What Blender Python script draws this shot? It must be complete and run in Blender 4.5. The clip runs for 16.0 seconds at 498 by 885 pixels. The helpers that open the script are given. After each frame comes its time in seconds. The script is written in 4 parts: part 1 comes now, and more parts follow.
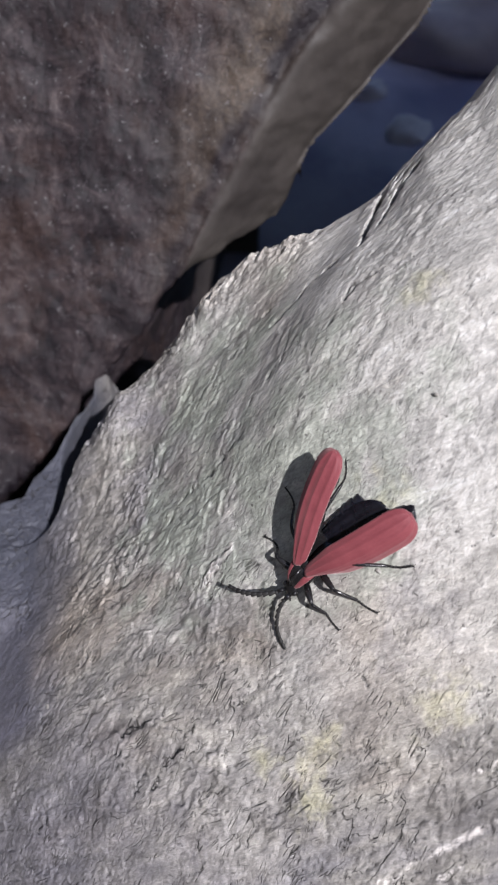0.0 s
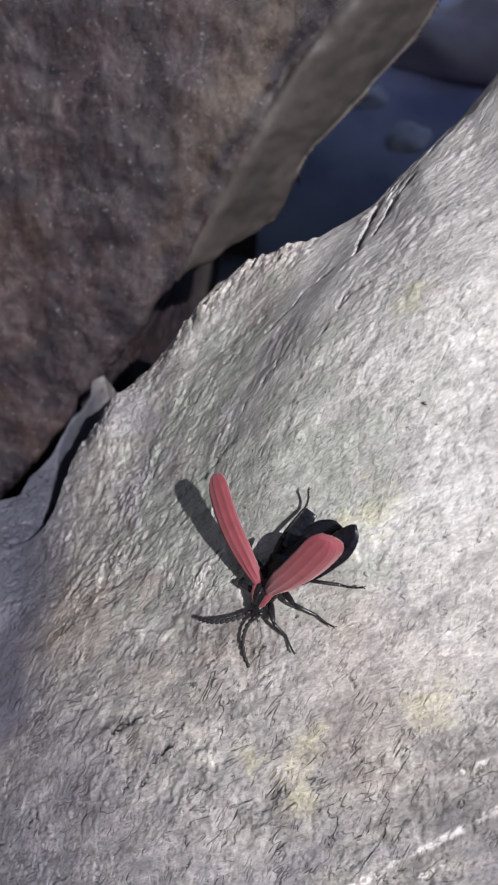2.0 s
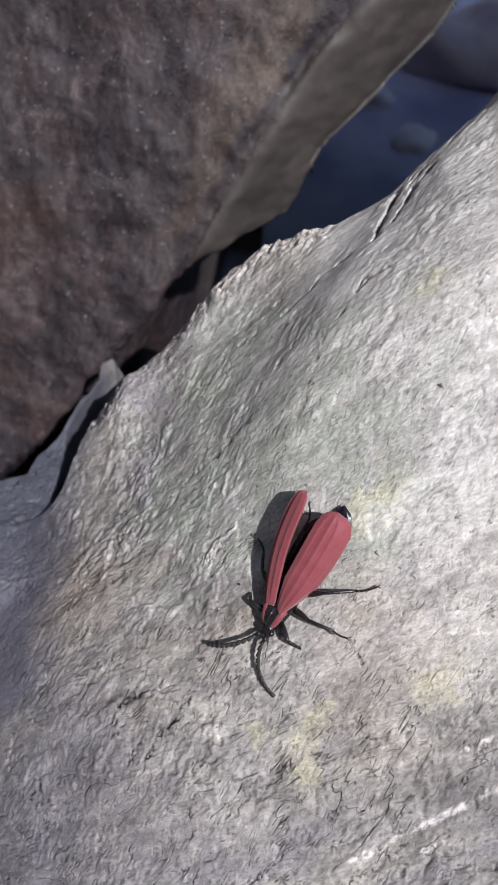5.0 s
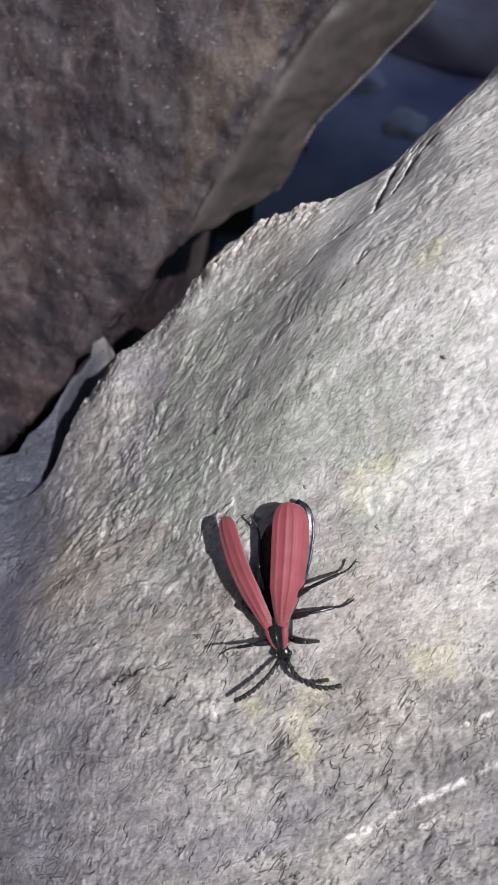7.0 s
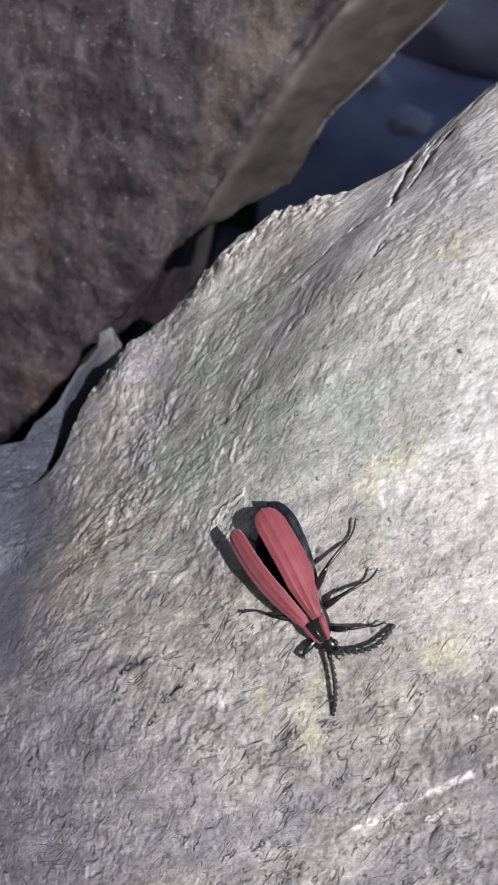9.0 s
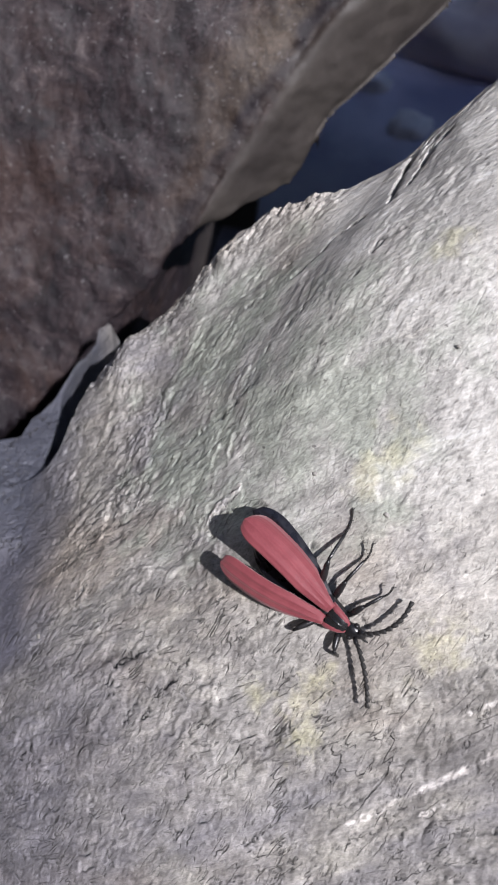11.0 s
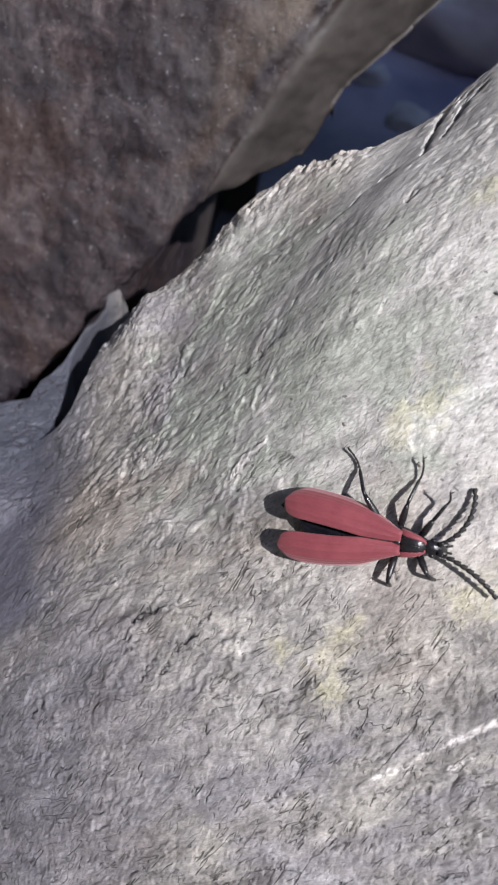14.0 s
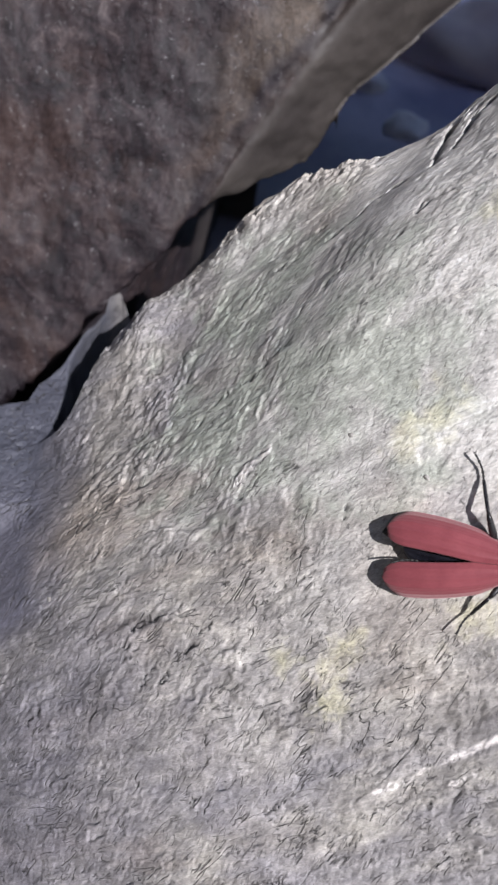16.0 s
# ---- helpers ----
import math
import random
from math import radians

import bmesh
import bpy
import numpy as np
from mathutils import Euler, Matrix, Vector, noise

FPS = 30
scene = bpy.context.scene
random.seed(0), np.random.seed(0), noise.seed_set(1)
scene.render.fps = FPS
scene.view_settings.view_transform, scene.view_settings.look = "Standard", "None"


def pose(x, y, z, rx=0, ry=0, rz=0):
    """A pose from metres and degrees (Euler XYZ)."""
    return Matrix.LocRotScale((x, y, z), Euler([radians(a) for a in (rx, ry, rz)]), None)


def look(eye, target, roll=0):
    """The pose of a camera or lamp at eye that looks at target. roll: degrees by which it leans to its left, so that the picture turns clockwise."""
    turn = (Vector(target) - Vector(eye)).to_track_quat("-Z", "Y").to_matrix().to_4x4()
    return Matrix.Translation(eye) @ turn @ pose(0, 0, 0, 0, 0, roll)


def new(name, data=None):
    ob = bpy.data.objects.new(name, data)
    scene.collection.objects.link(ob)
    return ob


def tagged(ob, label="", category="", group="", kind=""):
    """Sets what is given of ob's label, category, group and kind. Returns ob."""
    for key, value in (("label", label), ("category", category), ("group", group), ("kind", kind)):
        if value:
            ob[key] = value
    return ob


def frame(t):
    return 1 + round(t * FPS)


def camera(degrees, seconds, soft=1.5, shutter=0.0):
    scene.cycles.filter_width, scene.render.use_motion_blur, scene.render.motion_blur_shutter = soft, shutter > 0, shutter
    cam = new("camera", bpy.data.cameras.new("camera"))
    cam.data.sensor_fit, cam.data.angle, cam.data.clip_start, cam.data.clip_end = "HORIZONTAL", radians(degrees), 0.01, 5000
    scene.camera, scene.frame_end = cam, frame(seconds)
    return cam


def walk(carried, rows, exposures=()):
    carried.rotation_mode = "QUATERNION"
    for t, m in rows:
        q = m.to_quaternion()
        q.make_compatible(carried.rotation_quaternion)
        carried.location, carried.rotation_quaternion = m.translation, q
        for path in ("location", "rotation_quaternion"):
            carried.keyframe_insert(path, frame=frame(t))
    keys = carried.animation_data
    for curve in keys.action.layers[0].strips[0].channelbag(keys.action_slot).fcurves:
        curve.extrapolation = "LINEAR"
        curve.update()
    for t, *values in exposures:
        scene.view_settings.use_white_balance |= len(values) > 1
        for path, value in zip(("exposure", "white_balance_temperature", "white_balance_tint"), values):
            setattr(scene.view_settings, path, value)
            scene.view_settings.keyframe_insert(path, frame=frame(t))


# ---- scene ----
CM = 0.01  # the plan below is in centimetres


def cam_pose(x, y, z, yaw, pitch, roll):
    return pose(CM * x, CM * y, CM * z, 90 + pitch, 0, yaw) @ pose(0, 0, 0, 0, 0, roll)


cam = camera(32.8, 16.0, soft=1.05)
cam.data.dof.use_dof = True
cam.data.dof.focus_distance = 0.074
cam.data.dof.aperture_fstop = 80.0
PATH = [
    (0.0, -0.002, -0.011, 11.993, 0.12, -44.96, 0.13),
    (0.5, -0.009, -0.076, 11.978, -0.01, -44.85, 0.24),
    (1.0, -0.005, -0.089, 12.058, 0.10, -44.95, 0.34),
    (1.5, -0.035, -0.098, 12.061, -0.43, -44.73, 1.20),
    (2.0, 0.011, -0.095, 12.102, -0.33, -44.84, 1.47),
    (2.5, 0.017, -0.173, 12.092, -0.27, -44.67, 1.54),
    (3.0, -0.035, -0.240, 12.085, -0.42, -45.04, 2.06),
    (3.5, -0.092, -0.214, 12.039, -0.36, -44.96, 2.19),
    (4.0, -0.163, -0.267, 11.981, -0.48, -45.07, 2.86),
    (4.5, -0.133, -0.339, 12.025, -0.89, -44.77, 3.23),
    (4.7, -0.149, -0.326, 12.029, -0.92, -44.74, 3.59),
    (6.8, -0.295, -0.226, 11.906, -2.33, -45.29, 4.85),
    (7.0, -0.276, -0.324, 11.857, -2.57, -45.38, 5.04),
    (7.5, -0.375, -0.393, 11.736, -2.24, -45.68, 5.02),
    (8.0, -0.424, -0.416, 11.755, -2.65, -45.73, 5.67),
    (8.5, -0.452, -0.348, 11.827, -2.87, -45.59, 6.16),
    (9.0, -0.433, -0.363, 11.807, -3.20, -45.56, 6.63),
    (11.3, -0.418, -0.443, 11.741, -3.35, -45.31, 7.27),
    (11.5, -0.443, -0.474, 11.701, -3.32, -45.48, 7.24),
    (12.0, -0.454, -0.553, 11.659, -3.32, -45.31, 7.11),
    (12.5, -0.556, -0.679, 11.439, -3.19, -45.71, 6.91),
    (13.0, -0.563, -0.760, 11.337, -3.32, -45.59, 6.92),
    (13.5, -0.712, -0.642, 11.346, -4.31, -45.15, 8.19),
    (14.0, -0.788, -0.656, 11.320, -5.42, -44.92, 9.92),
    (14.5, -0.791, -0.685, 11.341, -6.29, -44.71, 11.03),
    (15.0, -0.853, -0.683, 11.329, -6.62, -44.76, 11.75),
    (15.5, -0.880, -0.661, 11.334, -6.59, -44.75, 11.87),
    (16.0, -0.919, -0.591, 11.299, -6.39, -44.55, 11.65),
]
walk(cam, [(t, cam_pose(x, y, z, a, b, c)) for t, x, y, z, a, b, c in PATH], [(0.0, 0.13, 6180, 14), (4.5, 0.13, 6180, 14), (9.0, 0.19, 6180, 14), (13.0, 0.20, 6180, 14), (16.0, 0.26, 6180, 14)])

# ---- light: a low sun from the right behind the camera, and the open sky ----
SUN_TO = Vector((0.322, -0.600, 0.732)).normalized()
world = bpy.data.worlds.new("sky")
scene.world = world
world.use_nodes = True
sky = world.node_tree.nodes.new("ShaderNodeTexSky")
sky.sky_type = "NISHITA"
sky.sun_disc = False
sky.sun_elevation = math.asin(SUN_TO.z)
sky.sun_rotation = math.atan2(SUN_TO.x, SUN_TO.y)
background = world.node_tree.nodes["Background"]
background.inputs["Strength"].default_value = 0.095
world.node_tree.links.new(sky.outputs[0], background.inputs["Color"])
sun = new("sun", bpy.data.lights.new("sun", "SUN"))
sun.data.energy = 5.55
sun.data.angle = radians(0.53)
sun.data.color = (1.0, 0.968, 0.94)
sun.matrix_world = look(SUN_TO * 2, (0, 0, 0))

# ---- materials ----


class Nodes:
    """A short way to write a node material."""

    def __init__(self, name):
        self.mat = bpy.data.materials.new(name)
        self.mat.use_nodes = True
        self.tree = self.mat.node_tree
        self.bsdf = self.tree.nodes["Principled BSDF"]
        self.where = self.add("ShaderNodeTexCoord").outputs["Object"]

    def add(self, kind, **values):
        node = self.tree.nodes.new(kind)
        for key, value in values.items():
            setattr(node, key, value)
        return node

    def link(self, a, b):
        self.tree.links.new(a, b)

    def mapped(self, scale=(1, 1, 1), turn=(0, 0, 0)):
        node = self.add("ShaderNodeMapping")
        node.inputs["Scale"].default_value = scale
        node.inputs["Rotation"].default_value = [radians(a) for a in turn]
        self.link(self.where, node.inputs["Vector"])
        return node.outputs[0]

    def slanted(self, turn, squeeze):
        """Coordinates drawn out along a line that lies at an angle to the grain."""
        first = self.add("ShaderNodeMapping")
        first.inputs["Rotation"].default_value = (0, 0, radians(-turn))
        self.link(self.where, first.inputs["Vector"])
        second = self.add("ShaderNodeMapping")
        second.inputs["Scale"].default_value = (squeeze, 1, 1)
        self.link(first.outputs[0], second.inputs["Vector"])
        return second.outputs[0]

    def noise(self, scale, detail=4, rough=0.55, warp=0.0, vector=None):
        node = self.add("ShaderNodeTexNoise")
        for key, value in (("Scale", scale), ("Detail", detail), ("Roughness", rough), ("Distortion", warp)):
            node.inputs[key].default_value = value
        self.link(vector or self.where, node.inputs["Vector"])
        return node.outputs["Fac"]

    def ramp(self, fac, *stops):
        node = self.add("ShaderNodeValToRGB")
        for n, (at, colour) in enumerate(stops):
            e = node.color_ramp.elements[n] if n < 2 else node.color_ramp.elements.new(at)
            e.position, e.color = at, (*colour, 1) if len(colour) == 3 else colour
        self.link(fac, node.inputs["Fac"])
        return node.outputs["Color"]

    def mix(self, fac, a, b, how="MIX"):
        node = self.add("ShaderNodeMix", data_type="RGBA", blend_type=how)
        for value, slot in ((fac, 0), (a, 6), (b, 7)):
            if isinstance(value, (int, float)):
                node.inputs[slot].default_value = value
            elif isinstance(value, tuple):
                node.inputs[slot].default_value = (*value, 1)
            else:
                self.link(value, node.inputs[slot])
        return node.outputs[2]

    def bump(self, height, strength, distance, under=None):
        node = self.add("ShaderNodeBump")
        node.inputs["Strength"].default_value = strength
        node.inputs["Distance"].default_value = distance
        self.link(height, node.inputs["Height"])
        if under:
            self.link(under, node.inputs["Normal"])
        return node.outputs[0]

    def done(self, colour, rough, normal=None, metal=0.0, spec=0.5):
        for value, slot in ((colour, "Base Color"), (rough, "Roughness"), (normal, "Normal"), (metal, "Metallic"), (spec, "Specular IOR Level")):
            if value is None:
                continue
            if isinstance(value, (int, float)):
                self.bsdf.inputs[slot].default_value = value
            elif isinstance(value, tuple):
                self.bsdf.inputs[slot].default_value = (*value, 1)
            else:
                self.link(value, self.bsdf.inputs[slot])
        return self.mat


def grey(v):
    return (v, v, v)


def pale_stone():
    """Its grain runs along the boulder's own x axis. Marks on the mesh: veins, painted brightness and dark cracks;
    yellow and green stains, blue-grey patches with shade and haze painted in.
    """
    n = Nodes("pale_stone")
    marks, stains = (n.add("ShaderNodeSeparateColor") for _ in range(2))
    for node, name in ((marks, "marks"), (stains, "stains")):
        source = n.add("ShaderNodeAttribute", attribute_name=name)
        n.link(source.outputs["Color"], node.inputs[0])
    vein, lit_tone, crack_dark = marks.outputs
    yellow, green, blue = stains.outputs
    streaks = n.mapped((0.45, 1, 1))
    grain = n.noise(2600, 5, 0.7, 0.4, streaks)
    blotch = n.noise(420, 5, 0.62, 0.8, streaks)
    broad = n.noise(90, 3, 0.55, 0.3)
    base = n.ramp(blotch, (0.28, (0.145, 0.135, 0.128)), (0.5, (0.238, 0.224, 0.207)), (0.72, (0.37, 0.35, 0.31)))
    base = n.mix(n.ramp(broad, (0.4, grey(0)), (0.65, grey(0.35))), base, (0.27, 0.25, 0.24))
    drift = n.noise(55, 4, 0.6, 0.5, streaks)
    base = n.mix(n.ramp(drift, (0.50, grey(0)), (0.66, grey(0.6))), base, (0.335, 0.270, 0.205))
    base = n.mix(n.ramp(drift, (0.32, grey(0.55)), (0.46, grey(0))), base, (0.195, 0.190, 0.222))
    # paler where the boulder looks brighter lit, put into its base colour
    base = n.mix(lit_tone, base, n.ramp(blotch, (0.28, (0.47, 0.455, 0.425)), (0.72, (0.63, 0.61, 0.57))))
    base = n.mix(green, base, (0.31, 0.345, 0.28))
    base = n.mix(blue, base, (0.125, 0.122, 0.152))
    base = n.mix(yellow, base, (0.58, 0.55, 0.31))
    base = n.mix(vein, base, (0.85, 0.80, 0.76))
    base = n.mix(0.52, base, n.ramp(grain, (0.28, grey(0.22)), (0.5, grey(0.5)), (0.72, grey(0.82))), "OVERLAY")
    lines = n.noise(620, 5, 0.65, 0.3, n.mapped((0.2, 1, 1), (0, 0, 6)))
    base = n.mix(0.6, base, n.ramp(lines, (0.3, grey(0.27)), (0.5, grey(0.5)), (0.7, grey(0.78))), "OVERLAY")
    salt = n.noise(6500, 3, 0.7, 0.2, streaks)
    base = n.mix(0.42, base, n.ramp(salt, (0.3, grey(0.3)), (0.5, grey(0.5)), (0.7, grey(0.74))), "OVERLAY")
    base = n.mix(crack_dark, base, (0.045, 0.043, 0.045))
    # slate grey painted over the shelf in place of shade
    base = n.mix(n.add("ShaderNodeAttribute", attribute_name="shelf_shade").outputs["Fac"], base, (0.058, 0.062, 0.080))
    specks = n.ramp(n.noise(1700, 2, 0.5), (0.69, grey(0)), (0.74, grey(0.75)))
    base = n.mix(specks, base, (0.09, 0.085, 0.08))
    fine = n.bump(n.noise(5200, 4, 0.7, 0.3, streaks), 0.5, 0.00010)
    fine = n.bump(grain, 0.6, 0.00020, fine)
    # short dark cracks, most of them aslant to the grain
    for size, squeeze, turn, where, wide, dark in ((520, 0.16, 37, 330, 0.014, 0.75), (900, 0.18, 25, 420, 0.018, 0.65), (1500, 0.2, 47, 600, 0.022, 0.5), (800, 0.14, 2, 380, 0.016, 0.5)):
        level = n.noise(size, 2, 0.5, 0.25, n.slanted(turn, squeeze))
        line = n.ramp(level, (0.5 - wide, grey(0)), (0.498, grey(1)), (0.502, grey(1)), (0.5 + wide, grey(0)))
        line = n.mix(1.0, line, n.ramp(n.noise(where, 3, 0.6), (0.54, grey(0)), (0.62, grey(dark))), "MULTIPLY")
        line = n.mix(lit_tone, line, grey(0.0))
        base = n.mix(line, base, (0.06, 0.056, 0.053))
        turned = n.add("ShaderNodeInvert")
        n.link(line, turned.inputs["Color"])
        fine = n.bump(turned.outputs[0], 0.9, 0.00022, fine)
    ridges = n.noise(1150, 4, 0.6, 0.4, n.slanted(37, 0.45))
    fine = n.bump(ridges, 0.7, 0.00020, fine)
    return n.done(base, n.ramp(grain, (0.3, grey(0.38)), (0.7, grey(0.7))), fine, spec=0.5)


def dark_stone():
    n = Nodes("dark_stone")
    streaks = n.mapped((1, 1, 0.7), (0, 38, 0))
    patches = n.noise(170, 8, 0.78, 0.9)
    grain = n.noise(1500, 5, 0.75)
    clots = n.noise(420, 5, 0.65, 0.5)
    base = n.ramp(patches, (0.34, (0.0058, 0.0045, 0.0070)), (0.46, (0.0155, 0.0112, 0.0140)), (0.56, (0.032, 0.0235, 0.0265)), (0.68, (0.078, 0.060, 0.060)))
    rust = n.ramp(n.noise(60, 6, 0.7, 0.8, streaks), (0.5, grey(0)), (0.66, grey(0.6)))
    base = n.mix(rust, base, (0.050, 0.029, 0.024))
    tan = n.add("ShaderNodeAttribute", attribute_name="tan").outputs["Fac"]
    base = n.mix(tan, base, n.ramp(patches, (0.35, (0.030, 0.021, 0.016)), (0.65, (0.105, 0.080, 0.060))))
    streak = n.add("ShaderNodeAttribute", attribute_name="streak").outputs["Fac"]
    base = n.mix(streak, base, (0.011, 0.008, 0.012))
    base = n.mix(0.65, base, n.ramp(grain, (0.3, grey(0.15)), (0.5, grey(0.47)), (0.7, grey(0.85))), "OVERLAY")
    base = n.mix(n.ramp(clots, (0.33, grey(0.6)), (0.45, grey(0))), base, (0.009, 0.007, 0.009))
    crystal = n.ramp(n.noise(1150, 3, 0.8), (0.62, grey(0)), (0.70, grey(0.5)))
    base = n.mix(crystal, base, (0.20, 0.19, 0.20))
    # the worn flank: smoother, even grey-brown
    flank = n.add("ShaderNodeAttribute", attribute_name="flank").outputs["Fac"]
    worn = n.ramp(n.noise(80, 3, 0.5, 0.4), (0.3, (0.042, 0.036, 0.034)), (0.7, (0.070, 0.061, 0.055)))
    worn = n.mix(0.35, worn, n.ramp(n.noise(700, 4, 0.6), (0.3, grey(0.35)), (0.7, grey(0.65))), "OVERLAY")
    base = n.mix(flank, base, worn)
    bumps = n.bump(n.mix(flank, grain, grey(0.5)), 0.6, 0.0003)
    bumps = n.bump(clots, 0.2, 0.0004, bumps)
    return n.done(base, n.ramp(grain, (0.3, grey(0.35)), (0.7, grey(0.7))), bumps, spec=0.4)


def chip_stone():
    n = Nodes("chip_stone")
    fine = n.noise(4000, 4, 0.6)
    return n.done(n.ramp(fine, (0.3, (0.22, 0.21, 0.19)), (0.7, (0.40, 0.38, 0.35))), 0.45, n.bump(fine, 0.5, 0.0001))


def far_stone(name, dark, light):
    n = Nodes(name)
    return n.done(n.ramp(n.noise(70, 4, 0.6), (0.35, dark), (0.65, light)), 0.9, n.bump(n.noise(400, 5, 0.65), 0.4, 0.001))


def soil():
    n = Nodes("soil")
    # pale bluish tone stands in for skylight on the shaded ground
    skylit = n.ramp(n.noise(22, 5, 0.55, 0.6), (0.34, (0.42, 0.41, 0.62)), (0.6, (0.80, 0.76, 0.94)))
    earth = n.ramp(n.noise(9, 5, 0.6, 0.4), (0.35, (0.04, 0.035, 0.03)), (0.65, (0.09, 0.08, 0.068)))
    base = n.mix(n.add("ShaderNodeAttribute", attribute_name="skylit").outputs["Fac"], earth, skylit)
    return n.done(base, 0.9, n.bump(n.noise(300, 6, 0.7), 0.5, 0.002))


FAR_PALE = far_stone("far_pale_stone", (0.80, 0.76, 0.80), (0.92, 0.88, 0.90))
FAR_BROWN = far_stone("far_brown_stone", (0.62, 0.52, 0.54), (0.78, 0.68, 0.67))
PALE, DARK, SOIL, PALE_CHIP = pale_stone(), dark_stone(), soil(), chip_stone()


# ---- noise and mesh helpers ----
def in_metres(m):
    m = m.copy()
    m.translation = m.translation * CM
    return m


def lattice(ix, iy, iz, seed):
    """A random direction at each knot of a lattice, as three numbers."""
    h = (ix * 374761393 + iy * 668265263 + iz * 1274126177 + seed * 144665) & 0xFFFFFFFF
    h = ((h ^ (h >> 13)) * 1103515245) & 0xFFFFFFFF
    h = ((h ^ (h >> 16)) * 69069) & 0xFFFFFFFF
    h = (h ^ (h >> 15)) & 0xFFFFFFFF
    return ((h & 1023) / 511.5 - 1, ((h >> 10) & 1023) / 511.5 - 1, ((h >> 20) & 1023) / 511.5 - 1)


def rough(x, y, z, seed=0):
    """Smooth gradient noise, mostly between -1 and 1."""
    fx, fy, fz = np.floor(x), np.floor(y), np.floor(z)
    ix, iy, iz = fx.astype(np.int64), fy.astype(np.int64), fz.astype(np.int64)
    u, v, w = x - fx, y - fy, z - fz
    su, sv, sw = (a * a * a * (a * (a * 6 - 15) + 10) for a in (u, v, w))
    total = 0
    for dx in (0, 1):
        for dy in (0, 1):
            for dz in (0, 1):
                gx, gy, gz = lattice(ix + dx, iy + dy, iz + dz, seed)
                weight = (su if dx else 1 - su) * (sv if dy else 1 - sv) * (sw if dz else 1 - sw)
                total = total + weight * (gx * (u - dx) + gy * (v - dy) + gz * (w - dz))
    return 1.7 * total


def octaves(x, y, z, count, seed=0, gain=0.5):
    total, size = 0, 1.0
    for n in range(count):
        total = total + size * rough(x * 2**n + 7.3 * n, y * 2**n, z * 2**n + 3.1 * n, seed + n)
        size *= gain
    return total


def spaced(low, fine_low, fine_high, high, step, growth=1.15, most=0.8):
    """Even steps in the middle, growing ones outside it."""
    middle = list(np.arange(fine_low, fine_high + step / 2, step))
    out, s = [middle[-1]], step
    while out[-1] < high:
        s = min(s * growth, most)
        out.append(out[-1] + s)
    before, s = [middle[0]], step
    while before[-1] > low:
        s = min(s * growth, most)
        before.append(before[-1] - s)
    return np.array(before[:0:-1] + middle + out[1:])


def grid_mesh(name, points, keep=None):
    """A mesh from an array of rows of points in centimetres; keep says which quads stay."""
    rows, cols = points.shape[:2]
    index = np.arange(rows * cols).reshape(rows, cols)
    quads = np.stack([index[:-1, :-1], index[:-1, 1:], index[1:, 1:], index[1:, :-1]], -1)
    quads = quads[keep] if keep is not None else quads.reshape(-1, 4)
    mesh = bpy.data.meshes.new(name)
    mesh.vertices.add(rows * cols)
    mesh.vertices.foreach_set("co", (points.reshape(-1) * CM).astype(np.float32))
    mesh.loops.add(len(quads) * 4)
    mesh.loops.foreach_set("vertex_index", quads.reshape(-1).astype(np.int32))
    mesh.polygons.add(len(quads))
    mesh.polygons.foreach_set("loop_start", np.arange(0, len(quads) * 4, 4, dtype=np.int32))
    mesh.polygons.foreach_set("use_smooth", np.ones(len(quads), dtype=bool))
    mesh.update(calc_edges=True)
    mesh.validate()
    return mesh


# ---- forms of the two rocks (centimetres) ----
SWELLS = [(-2.0, 2.4, 0.214), (-2.0, 4.0, 0.705), (-2.0, 5.6, -0.135), (-2.0, 7.2, -0.414),
          (-0.6, 2.4, 0.562), (-0.6, 4.0, 0.042), (-0.6, 5.6, -0.059), (-0.6, 7.2, -0.048),
          (0.8, 2.4, -0.02), (0.8, 4.0, 0.213), (0.8, 5.6, 0.815), (0.8, 7.2, -0.589),
          (2.0, 2.4, -0.223), (2.0, 4.0, 0.419), (2.0, 5.6, 0.324), (2.0, 7.2, -0.162)]
CREST_X = [-6.0, -2.6, -2.0, -1.5, -1.1, -0.5, 0.0, 0.65, 1.2, 1.5, 1.9, 2.2, 4.0, 9.0]
CREST_Y = [5.6, 6.4, 6.7, 6.92, 7.1, 7.4, 7.4, 7.2, 7.13, 7.1, 7.2, 7.28, 7.6, 9.0]
CREST_LIFT = [0.0, 0.0, 0.15, 0.24, 0.02, 0.05, 0.1, 0.1, 0.09, 0.2, 0.13, 0.2, 0.2, 0.0]


def smooth_max(a, b, k):
    return 0.5 * (a + b + np.sqrt((a - b) ** 2 + k * k))


def smooth_min(a, b, k):
    return 0.5 * (a + b - np.sqrt((a - b) ** 2 + k * k))


